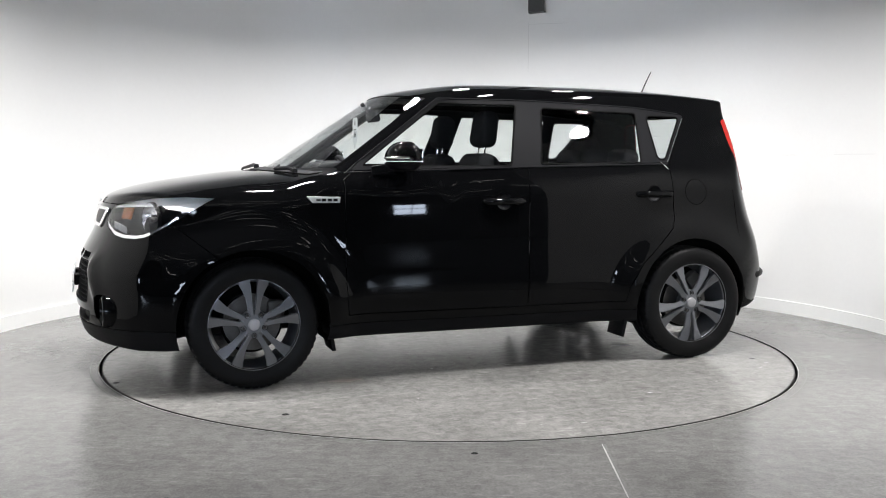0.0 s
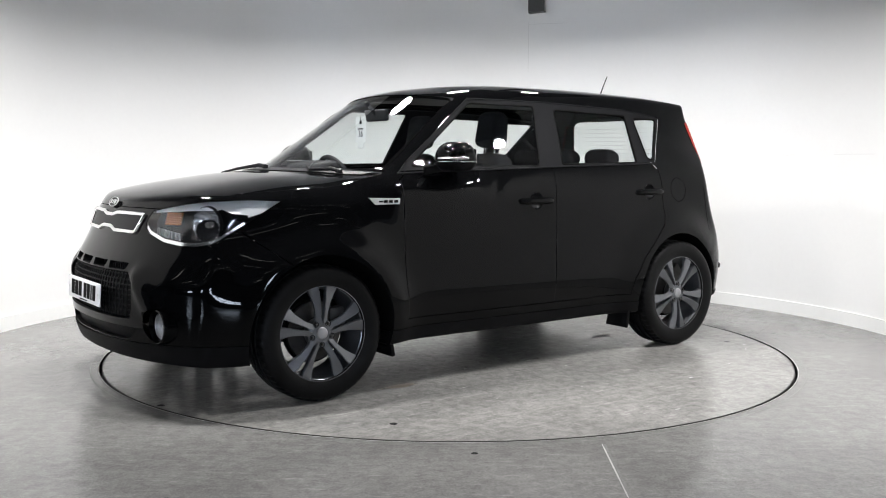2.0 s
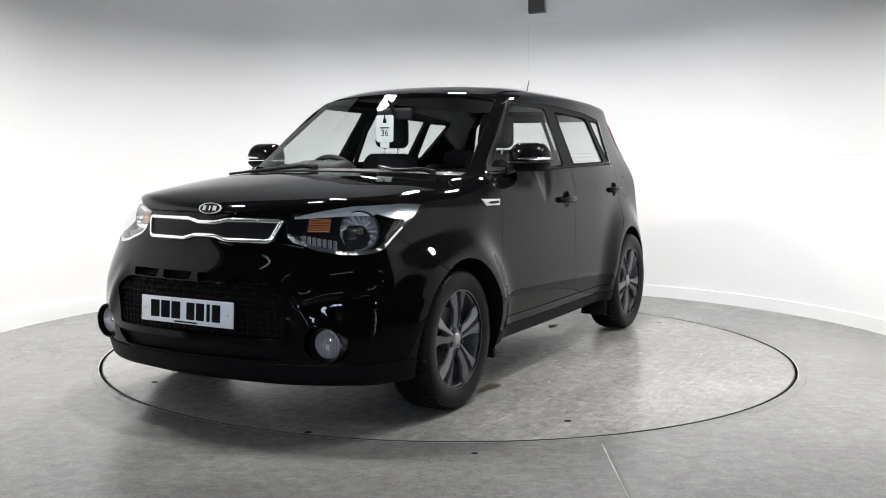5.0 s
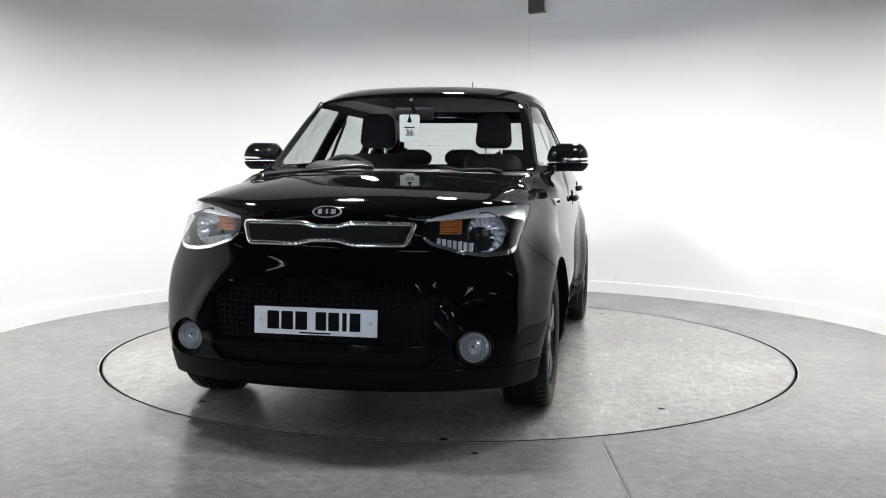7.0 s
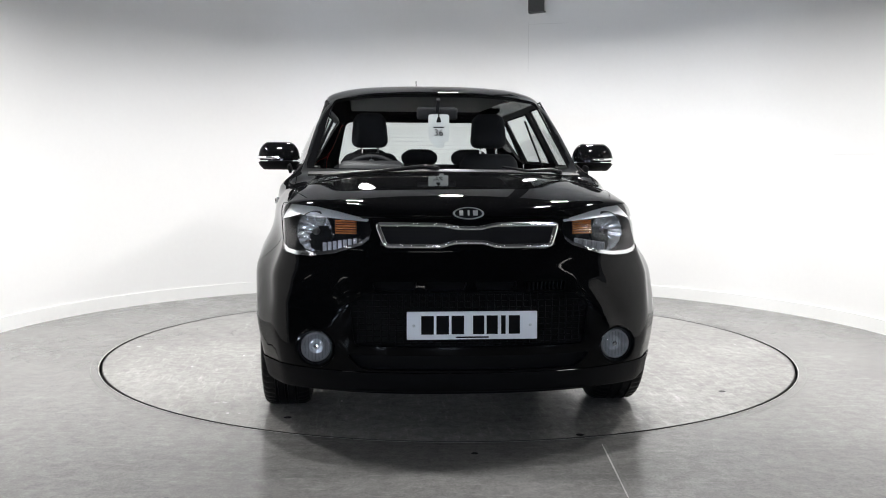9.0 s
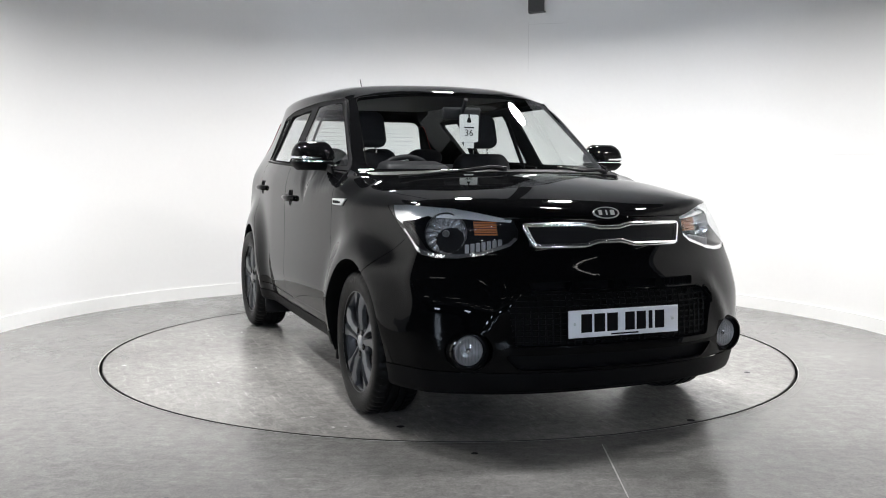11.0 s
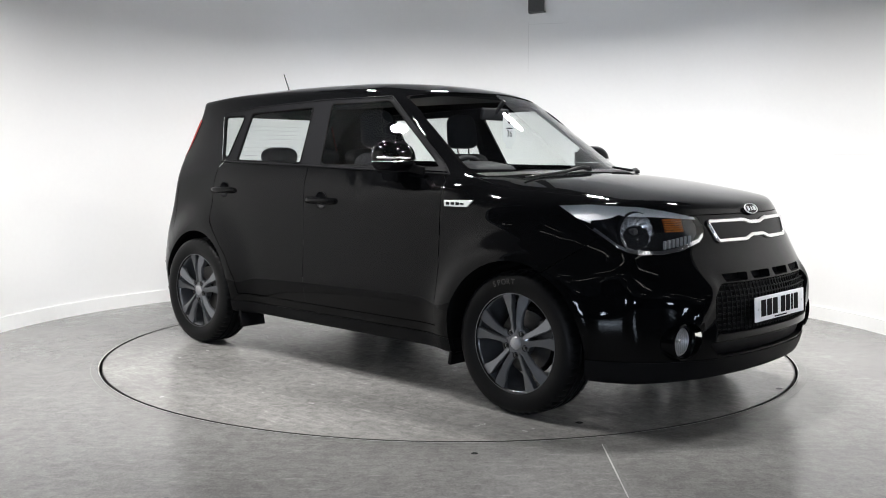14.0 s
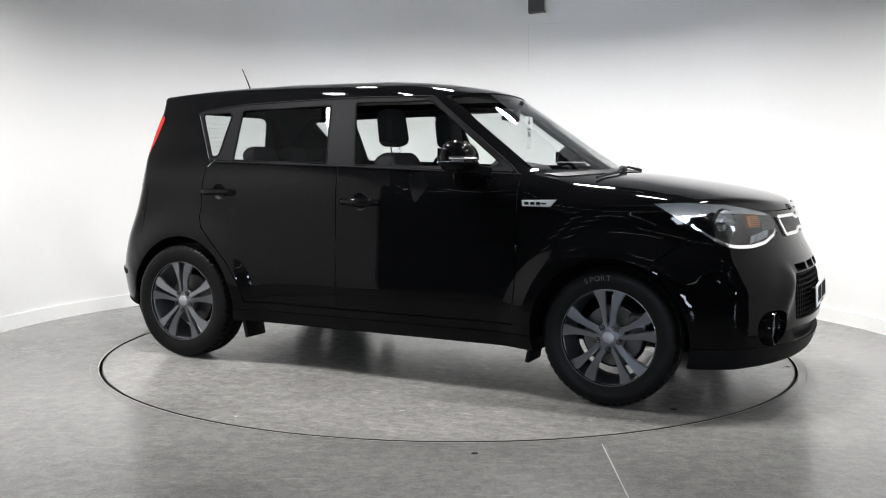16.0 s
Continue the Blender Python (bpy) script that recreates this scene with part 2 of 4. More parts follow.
def studio():
    floor = link_mesh("floor", ring_sheet(TABLE_R + 0.008, 16.0, rings=24), FLOOR)
    tagged(floor, "smooth grey power-floated concrete floor round the turntable", "floor", kind="structure")
    pit = link_mesh("turntable_pit", lathe([(TABLE_R + 0.008, 0.0), (TABLE_R + 0.008, -0.05), (0.01, -0.05)], 160, "Z"), LINER, 30)
    tagged(pit, "dark shallow pit under the turntable", "pit", kind="structure")
    wall = link_mesh("wall_curved", curved_wall(WALL_R, WALL_R + 0.12, 0.0, 3.6, -42, 222), WALL, 30)
    tagged(wall, "curved white painted studio wall", "wall", kind="structure")
    skirt = link_mesh("baseboard", curved_wall(WALL_R - 0.012, WALL_R - 0.001, 0.0, 0.099, -42, 222), SKIRT, 30)
    tagged(skirt, "low white painted skirting along the curved wall", "skirting", kind="structure")
    ceiling = link_mesh("ceiling", box(32, 32, 0.2, (0, 0, 3.95)), DARK)
    tagged(ceiling, "dark ceiling over the studio", "ceiling", kind="structure")
    for name, at, size in (("wall_hall_south", (0, -14, 1.95), (28, 0.3, 3.9)), ("wall_hall_west", (-14, 0, 1.95), (0.3, 28, 3.9)),
                           ("wall_hall_east", (14, 0, 1.95), (0.3, 28, 3.9)), ("wall_hall_north", (0, 14, 1.95), (28, 0.3, 3.9))):
        tagged(link_mesh(name, box(*size, at), DARK), "dark plain wall of the hall round the studio", "wall", kind="structure")

    # pale chipped ring beside the gap, a faint second joint, and a straight joint towards the camera
    ring = link_mesh("chipped_edge", ring_sheet(TABLE_R + 0.0085, TABLE_R + 0.0135, 200, 0.0015, 1), PALE)
    tagged(ring, "pale chipped concrete edge round the turntable gap", "floor edge", kind="structure")
    ring = link_mesh("repair_joint", ring_sheet(TABLE_R + 0.052, TABLE_R + 0.056, 200, 0.0012, 1), JOINT)
    tagged(ring, "thin repair joint in the concrete round the turntable", "floor joint", kind="structure")
    bm, rows = bmesh.new(), []
    for k in range(25):
        t = k / 24
        x, y = 0.647 - 0.023 * t, -2.065 - 1.6 * t
        w = 0.004 + 0.003 * random.random()
        rows.append([bm.verts.new((x - w + random.uniform(-0.002, 0.002), y, 0.0016)), bm.verts.new((x + w + random.uniform(-0.002, 0.002), y, 0.0016))])
    for p, q in zip(rows, rows[1:]):
        bm.faces.new((p[0], p[1], q[1], q[0]))
    tagged(link_mesh("floor_joint", bm, JOINT), "straight saw-cut joint in the concrete floor", "floor joint", kind="structure")
    bm, rows = bmesh.new(), []
    for k in range(25):
        t = k / 24
        x, y = 0.637 - 0.023 * t, -2.065 - 1.6 * t
        w = 0.0012 + 0.0025 * random.random()
        rows.append([bm.verts.new((x - w, y, 0.0022)), bm.verts.new((x + w, y, 0.0022))])
    for p, q in zip(rows, rows[1:]):
        bm.faces.new((p[0], p[1], q[1], q[0]))
    tagged(link_mesh("joint_edge", bm, PALE), "pale worn edge of the floor joint", "floor joint", kind="structure")
    for x, y in ((0.109, -2.199), (-0.963, -2.745), (0.415, -2.735)):
        tagged(link_mesh("floor_hole", lathe([(0.001, 0.0015), (0.012, 0.0015), (0.014, 0.0005)], 14, "Z"), INK), "small dark plugged hole in the floor", "floor hole", kind="structure").matrix_world = pose(x, y, 0)
    # hairlines in the wall paint
    def arc(a0, a1, z0, z1):
        return curved_wall(WALL_R - 0.0015, WALL_R - 0.0005, z0, z1, a0, a1, 24)
    for a0, a1, z0, z1 in ((16.0, 23.5, 1.2205, 1.2235), (30.0, 36.2, 1.2165, 1.2190), (76.55, 76.62, 1.96, 2.40), (70.0, 76.5, 2.378, 2.381), (60.8, 60.95, 0.098, 0.17), (27.9, 28.0, 0.03, 0.096)):
        tagged(link_mesh("wall_hairline", arc(a0, a1, z0, z1), HAIR), "fine hairline joint in the white wall paint", "wall joint", kind="structure")
    # steel post coming down in front of the wall
    post = empty("steel_bracket", pose(0.775, 2.80, 0, 0, 0, -15))
    part("web", box(0.145, 0.012, 1.4, (0, -0.05, 3.18), 0.002, 1, None, None), STEEL, post, "dark steel plate", 40)
    part("flange", box(0.012, 0.10, 1.4, (-0.066, 0, 3.182), 0.002, 1), STEEL, post, "", 40)
    part("end_plate", box(0.145, 0.10, 0.01, (0, 0, 2.478), 0.002, 1, None, pose(0, 0, 0, 0, -4, 0)), STEEL, post, "", 40)
    tagged(post, "dark steel bracket hanging in front of the curved wall", "bracket")
    # lamp fixtures; the last, at the back, only houses the added wall fill
    for k, (lx, ly, watts) in enumerate(LAMPS):
        lamp = empty("ceiling_lamp", pose(lx, ly, LAMP_Z))
        part("housing", lathe([(0.001, 0.12), (0.09, 0.12), (0.15, 0.07), (0.155, -0.005), (0.145, -0.005), (0.14, 0.03), (0.001, 0.03)], 32, "Z"), STEEL, lamp, "dark round lamp housing", 40)
        part("rod", tube([(0, 0, 0.12), (0, 0, 3.85 - LAMP_Z)], 0.01, 8), STEEL, lamp, "thin hanging rod", 40)
        tagged(lamp, "dark round downlight hung out of view from the ceiling on a rod", "ceiling lamp", "downlights over the turntable")


def hall():
    """The dim hall behind the camera: windows and tubes that the paint mirrors."""
    for k, x in enumerate((-9.5, -4.2, 1.2, 9.4)):
        win = empty("hall_window", pose(x, -13.83, 1.6))
        part("frame", joined_box([(1.3, 0.08, 0.07, 0, 0, 0.46), (1.3, 0.08, 0.07, 0, 0, -0.46), (0.07, 0.08, 0.85, -0.62, 0, 0), (0.07, 0.08, 0.85, 0.62, 0, 0)]), STEEL, win, "grey window frame", 40)
        for c in range(2):
            for r in range(2):
                part("pane", box(0.53, 0.02, 0.37, (-0.29 + 0.58 * c, 0, -0.21 + 0.42 * r)), DAY, win, "bright bluish pane", 40)
        tagged(win, "daylit hall window with four panes", "window", "windows of the hall")
    for k in range(5):
        for j in range(5):
            lamp = empty("tube_lamp", pose(-6.4 + 3.2 * k, -3.9 - 1.9 * j, 3.776))
            part("tube", tube([(-0.6, 0, 0), (0.6, 0, 0)], 0.012, 8), TUBE, lamp, "glowing tube", 60)
            part("batten", box(1.3, 0.06, 0.05, (0, 0, 0.05), 0.006, 1), STEEL, lamp, "lamp batten", 40)
            tagged(lamp, "slim tube lamp under the hall ceiling", "tube lamp", "tube lamps of the hall")


def joined_box(rows):
    bm = bmesh.new()
    for sx, sy, sz, x, y, z in rows:
        box(sx, sy, sz, (x, y, z), 0, 1, bm)
    return bm


studio()
hall()


# ---- the turntable ----
def turntable():
    table = empty("turntable")
    top = lathe([(0.001, 0.0), (0.5, 0.0), (1.0, 0.0), (1.6, 0.0), (TABLE_R - 0.012, 0.0), (TABLE_R - 0.011, -0.04)], 160, "Z")
    part("disc", top, TABLE, table, "worn grey concrete disc", 30)
    part("rim", lathe([(TABLE_R - 0.0105, -0.03), (TABLE_R - 0.0105, 0.001), (TABLE_R - 0.006, 0.001), (TABLE_R - 0.006, -0.03)], 160, "Z"), STEEL, table, "thin steel edge", 30)
    def blotch(cx, cy, rx, ry, seed, n=40):
        bm = bmesh.new()
        rnd = random.Random(seed)
        amp = [rnd.uniform(-1, 1) / (1 + 0.35 * k) for k in range(12)]
        ph = [rnd.uniform(0, math.tau) for k in range(12)]
        ring = []
        for i in range(n):
            a = math.tau * i / n
            k = 1 + 0.22 * sum(amp[m] * math.cos((m + 1) * a + ph[m]) for m in range(12))
            ring.append(bm.verts.new((cx + rx * k * math.cos(a), cy + ry * k * math.sin(a), 0.0012)))
        bm.faces.new(ring)
        return bm
    part("oil_stain", blotch(0.83, 0.70, 0.095, 0.032, 3), STAIN, table, "brown damp stain", None)
    part("oil_stain", blotch(0.95, 0.70, 0.02, 0.012, 5), STAIN, table, "brown damp stain", None)
    part("worn_patch", blotch(-1.06, 0.27, 0.07, 0.025, 8), PALE, table, "pale chipped patch", None)
    for k, (x, y) in enumerate(((1.602, -0.88), (1.97, 0.377), (-1.602, 0.88), (1.25, 1.28))):
        part("bolt_hole", lathe([(0.001, 0.0012), (0.016, 0.0012), (0.018, 0.0004)], 16, "Z"), INK, table, "small dark bolt hole", None, pose(x, y, 0))
    rnd = random.Random(4)
    for k in range(46):
        a, r = rnd.uniform(0, math.tau), 1.95 * math.sqrt(rnd.random())
        part("chip", blotch(r * math.cos(a), r * math.sin(a), rnd.uniform(0.004, 0.02), rnd.uniform(0.003, 0.007), 20 + k, 14), PALE if k % 4 else JOINT, table, "", None)
    return tagged(table, "round concrete turntable with a thin dark gap, turning under the car", "turntable")


# ---- the car's outer surface ----
WHEEL_X, WHEEL_Z, WHEEL_R = 1.285, 0.332, 0.332
top_line = smooth_curve([-2.1, -1.9, -1.72, -1.2, -0.6, -0.2, 0.08, 0.255, 0.41, 0.73, 1.05, 1.14, 1.3, 1.5, 1.75, 1.9, 2.0, 2.1, 2.3],
                        [1.51, 1.543, 1.564, 1.601, 1.614, 1.613, 1.602, 1.58, 1.545, 1.334, 1.128, 1.106, 1.09, 1.064, 1.024, 0.986, 0.945, 0.885, 0.72])
low_line = smooth_curve([-2.0, -1.7, -1.3, 0.9, 1.4, 1.75, 2.15], [0.34, 0.28, 0.245, 0.24, 0.23, 0.212, 0.232])
side_line = smooth_curve([0.1, 0.25, 0.35, 0.5, 0.62, 0.8, 0.95, 1.05, 1.13, 1.3, 1.5, 1.65],
                         [0.80, 0.834, 0.858, 0.880, 0.876, 0.872, 0.866, 0.852, 0.822, 0.745, 0.645, 0.60])
plan_line = smooth_curve([-2.1, -1.7, -1.3, -0.6, 0.3, 1.0, 1.4, 1.7, 2.1], [0.82, 0.905, 0.935, 0.985, 1.0, 0.988, 0.93, 0.885, 0.80])
cabin_line = smooth_curve([-1.9, -1.5, -1.2, -0.7, -0.2, 0.5], [0.87, 0.935, 0.965, 0.99, 1.0, 1.0])
nose_line = smooth_curve([0.1, 0.2, 0.3, 0.42, 0.56, 0.66, 0.8, 0.9, 0.96, 1.2], [2.0, 2.08, 2.12, 2.14, 2.135, 2.10, 2.03, 2.0, 1.97, 1.75])
tail_line = smooth_curve([0.1, 0.35, 0.48, 0.65, 0.85, 1.05, 1.3, 1.5, 1.6], [-1.9, -2.0, -2.02, -1.99, -1.91, -1.85, -1.785, -1.735, -1.74])


def top_height(x, y):
    y = np.abs(y)
    xs = x + 0.45 * y * y * step(-0.3, 0.3, x) * (1 - step(0.95, 1.35, x))
    ref = 0.62 + 0.2 * step(0.2, 1.0, x)
    glazed = step(0.22, 0.45, x) * (1 - step(0.92, 1.12, x))
    front = step(0.9, 1.3, x)
    return top_line(xs) - ((0.018 + 0.022 * front) * (y / ref) ** 2 + (0.04 + 0.015 * front) * (1 - glazed) * (y / ref) ** 6)


def half_width(x, z):
    plan = plan_line(x) + 0.055 * step(1.0, 1.5, x) * (1 - step(0.66, 0.84, z))
    w = side_line(z) * plan * (1 + (cabin_line(x) - 1) * step(1.0, 1.3, z))
    w = w * (1 - 0.07 * step(0.82, 1.12, x) * step(0.94, 1.05, z))
    w = w * (1 - 0.115 * step(-0.1, 0.9, x) * step(1.02, 1.15, z))
    for wx in (WHEEL_X, -WHEEL_X):
        r = np.hypot(x - wx, z - WHEEL_Z)
        w = w + 0.058 * np.exp(-(np.maximum(r - 0.40, 0) / 0.11) ** 2)
    return w


def nose(y, z):
    y = np.abs(y)
    t = np.clip(((z - 0.47) * 0.16 + (0.585 - y) * 0.10) / (0.16 ** 2 + 0.10 ** 2), 0, 1)
    fold = np.hypot(y - (0.585 - 0.10 * t), z - (0.47 + 0.16 * t))
    return nose_line(z) + 0.022 * np.exp(-(fold / 0.035) ** 2) - (0.21 + 0.12 * step(0.82, 0.97, z)) * y ** 2 - 0.37 * y ** 4


def tail(y, z):
    y = np.abs(y)
    return tail_line(z) + 0.12 * y ** 2 + 0.65 * y ** 6


def body_point(u, v, w):
    x, y, z = u * 2.0, v * 0.8, 0.25 + 1.2 * w
    for _ in range(40):
        x1 = tail(y, z) + (nose(y, z) - tail(y, z)) * (u + 1) / 2
        z1 = low_line(x) + (top_height(x, y) - low_line(x)) * w
        y1 = v * half_width(x, z)
        x, y, z = x + 0.6 * (x1 - x), y + 0.6 * (y1 - y), z + 0.6 * (z1 - z)
    return x, y, z


def body_shell():
    nx, ny, nz = 104, 48, 34
    keys, faces = {}, []

    def vid(i, j, k):
        return keys.setdefault((i, j, k), len(keys))
    for i in range(nx):
        for j in range(ny):
            faces.append((vid(i, j, nz), vid(i + 1, j, nz), vid(i + 1, j + 1, nz), vid(i, j + 1, nz)))
            faces.append((vid(i, j, 0), vid(i, j + 1, 0), vid(i + 1, j + 1, 0), vid(i + 1, j, 0)))
        for k in range(nz):
            faces.append((vid(i, 0, k), vid(i + 1, 0, k), vid(i + 1, 0, k + 1), vid(i, 0, k + 1)))
            faces.append((vid(i, ny, k), vid(i, ny, k + 1), vid(i + 1, ny, k + 1), vid(i + 1, ny, k)))
    for j in range(ny):
        for k in range(nz):
            faces.append((vid(nx, j, k), vid(nx, j + 1, k), vid(nx, j + 1, k + 1), vid(nx, j, k + 1)))
            faces.append((vid(0, j, k), vid(0, j, k + 1), vid(0, j + 1, k + 1), vid(0, j + 1, k)))
    ijk = np.array(list(keys), float)
    x, y, z = body_point(ijk[:, 0] / nx * 2 - 1, ijk[:, 1] / ny * 2 - 1, ijk[:, 2] / nz)
    me = bpy.data.meshes.new("shell")
    me.from_pydata(np.stack([x, y, z], 1).tolist(), [], faces)
    ob = new("shell", me)
    mod = ob.modifiers.new("round", "SUBSURF")
    mod.levels = mod.render_levels = 1
    dg = bpy.context.evaluated_depsgraph_get()
    bm = bmesh.new()
    bm.from_mesh(ob.evaluated_get(dg).to_mesh())
    bpy.data.objects.remove(ob)
    bpy.data.meshes.remove(me)
    bm.faces.ensure_lookup_table()
    return bm


# ---- cutting the shell into panels ----
def ccw(poly):
    a = sum(p[0] * q[1] - q[0] * p[1] for p, q in zip(poly, poly[1:] + poly[:1]))
    return poly if a > 0 else poly[::-1]


def rounded(poly, r, n=4):
    """A polygon with its corners rounded."""
    out = []
    for i, p in enumerate(poly):
        p, a, b = Vector(p), Vector(poly[i - 1]), Vector(poly[(i + 1) % len(poly)])
        k = min(r, 0.45 * (a - p).length, 0.45 * (b - p).length)
        s, e = p + (a - p).normalized() * k, p + (b - p).normalized() * k
        out += [tuple((1 - t) ** 2 * s + 2 * t * (1 - t) * p + t * t * e) for t in (j / n for j in range(n + 1))]
    return out


def circle(cx, cy, r, n=28):
    return [(cx + r * math.cos(math.tau * i / n), cy + r * math.sin(math.tau * i / n)) for i in range(n)]


def cut(faces, co, no):
    """Splits faces along a plane and returns those behind it."""
    far = {v: (v.co - co).dot(no) for f in faces for v in f.verts}
    for e in {e for f in faces for e in f.edges}:
        a, b = e.verts
        da, db = far[a], far[b]
        if da * db < 0 and min(abs(da), abs(db)) > 1e-6:
            k = da / (da - db)
            n = a.normal.lerp(b.normal, k).normalized()
            v = bmesh.utils.edge_split(e, a, k)[1]
            v.normal = n
            far[v] = 0.0
    out = []
    for f in faces:
        zero = [v for v in f.verts if abs(far[v]) <= 1e-6]
        if len(zero) == 2 and min(far[v] for v in f.verts) < -1e-6 and max(far[v] for v in f.verts) > 1e-6:
            try:
                out.append(bmesh.utils.face_split(f, zero[0], zero[1])[0])
            except ValueError:
                pass
        out.append(f)
    return [f for f in out if sum(far[v] for v in f.verts) < 0]


def knife(bm, poly, P, Q, keep, faces=None):
    """Cuts the convex outline poly, seen along P x Q, into the faces that keep() accepts. Returns the faces inside it."""
    P, Q = Vector(P), Vector(Q)
    poly = ccw([tuple(p) for p in poly])
    lo = [min(p[k] for p in poly) - 0.06 for k in (0, 1)]
    hi = [max(p[k] for p in poly) + 0.06 for k in (0, 1)]
    if faces is None:
        faces = []
        for f in bm.faces:
            c = f.calc_center_bounds()
            if keep(c) and lo[0] < c.dot(P) < hi[0] and lo[1] < c.dot(Q) < hi[1]:
                faces.append(f)
    for p, q in zip(poly, poly[1:] + poly[:1]):
        if math.hypot(q[0] - p[0], q[1] - p[1]) < 1e-6 or not faces:
            continue
        no = ((q[1] - p[1]) * P - (q[0] - p[0]) * Q).normalized()
        co = p[0] * P + p[1] * Q
        faces = cut(faces, co, no)
    return faces


def take(bm, faces, inset=0.0, keep_in=False):
    """Moves faces out of bm into a bmesh of their own, pushed in along their normals by inset."""
    out, made = bmesh.new(), {}
    for f in faces:
        vs = []
        for v in f.verts:
            if v not in made:
                made[v] = out.verts.new(v.co - v.normal * inset)
            vs.append(made[v])
        try:
            out.faces.new(vs)
        except ValueError:
            pass
    if not keep_in:
        bmesh.ops.delete(bm, geom=list(faces), context="FACES")
    return out


def joined(*bms):
    out = bms[0]
    for b in bms[1:]:
        me = bpy.data.meshes.new("join")
        b.to_mesh(me)
        out.from_mesh(me)
        bpy.data.meshes.remove(me)
        b.free()
    return out


def flood(bm, seed):
    """All faces that hang together with the one nearest to seed."""
    seed = Vector(seed)
    first = min(bm.faces, key=lambda f: (f.calc_center_bounds() - seed).length)
    got, todo = {first}, [first]
    while todo:
        for e in todo.pop().edges:
            for g in e.link_faces:
                if g not in got:
                    got.add(g)
                    todo.append(g)
    return got


def seam(a, b, w=0.005, over=0.0035):
    a, b = Vector(a), Vector(b)
    d = (b - a).normalized()
    n = Vector((-d.y, d.x)) * w / 2
    a, b = a - d * over, b + d * over
    return [tuple(a + n), tuple(a - n), tuple(b - n), tuple(b + n)]


def edge_strip(bm, depth, way):
    """Walls that run from the open border of bm inwards."""
    out = bmesh.new()
    for e in bm.edges:
        if len(e.link_faces) == 1:
            a, b = (v.co.copy() for v in e.verts)
            out.faces.new([out.verts.new(c) for c in (a, b, b + way * depth, a + way * depth)])
    bmesh.ops.remove_doubles(out, verts=out.verts, dist=1e-5)
    return out


def front_x(y, z, d=0.0):
    return float(nose(np.array(y), np.array(z))) + d


def side_y(x, z, d=0.0):
    return float(half_width(np.array(float(x)), np.array(float(z)))) + d


X, Y, Z = Vector((1, 0, 0)), Vector((0, 1, 0)), Vector((0, 0, 1))
DLO = [(0.785, 1.098), (0.235, 1.503), (-0.30, 1.503), (-1.0, 1.482), (-1.368, 1.446), (-1.16, 1.150), (-0.23, 1.130)]
FRONT_GLASS = [(0.70, 1.128), (0.232, 1.478), (-0.225, 1.474), (-0.135, 1.135)]
REAR_GLASS = [(-0.385, 1.462), (-1.012, 1.446), (-0.98, 1.155), (-0.318, 1.143)]
QUARTER_GLASS = [(-1.083, 1.434), (-1.330, 1.430), (-1.158, 1.176), (-1.100, 1.176)]
DOOR_SEAMS = [[(0.74, 1.11), (0.812, 1.06), (0.812, 0.76), (0.815, 0.53), (0.80, 0.36), (-0.223, 0.36), (-0.83, 0.36)],
              [(-0.234, 1.15), (-0.223, 0.8), (-0.223, 0.36)],
              [(-1.11, 1.165), (-1.166, 1.11), (-1.168, 0.99), (-1.164, 0.83), (-1.14, 0.775), (-1.04, 0.68), (-0.93, 0.575), (-0.85, 0.45), (-0.83, 0.36)]]
LAMP = [(-0.478, 0.966), (-0.609, 0.975), (-0.826, 0.964), (-0.93, 0.949), (-1.078, 0.920), (-1.108, 0.875), (-1.108, 0.84), (-1.085, 0.815),
        (-0.986, 0.779), (-0.893, 0.766), (-0.80, 0.766), (-0.74, 0.776), (-0.69, 0.798), (-0.607, 0.864), (-0.49, 0.950)]
GRILLE = [(-0.385, 0.909), (-0.11, 0.910), (-0.05, 0.894), (0.05, 0.894), (0.11, 0.910), (0.385, 0.909), (0.35, 0.803), (0.12, 0.803), (0.06, 0.824), (-0.06, 0.824), (-0.12, 0.803), (-0.35, 0.803)]
INTAKE = [(-0.42, 0.636), (0.42, 0.636), (0.485, 0.585), (0.465, 0.42), (-0.465, 0.42), (-0.485, 0.585)]


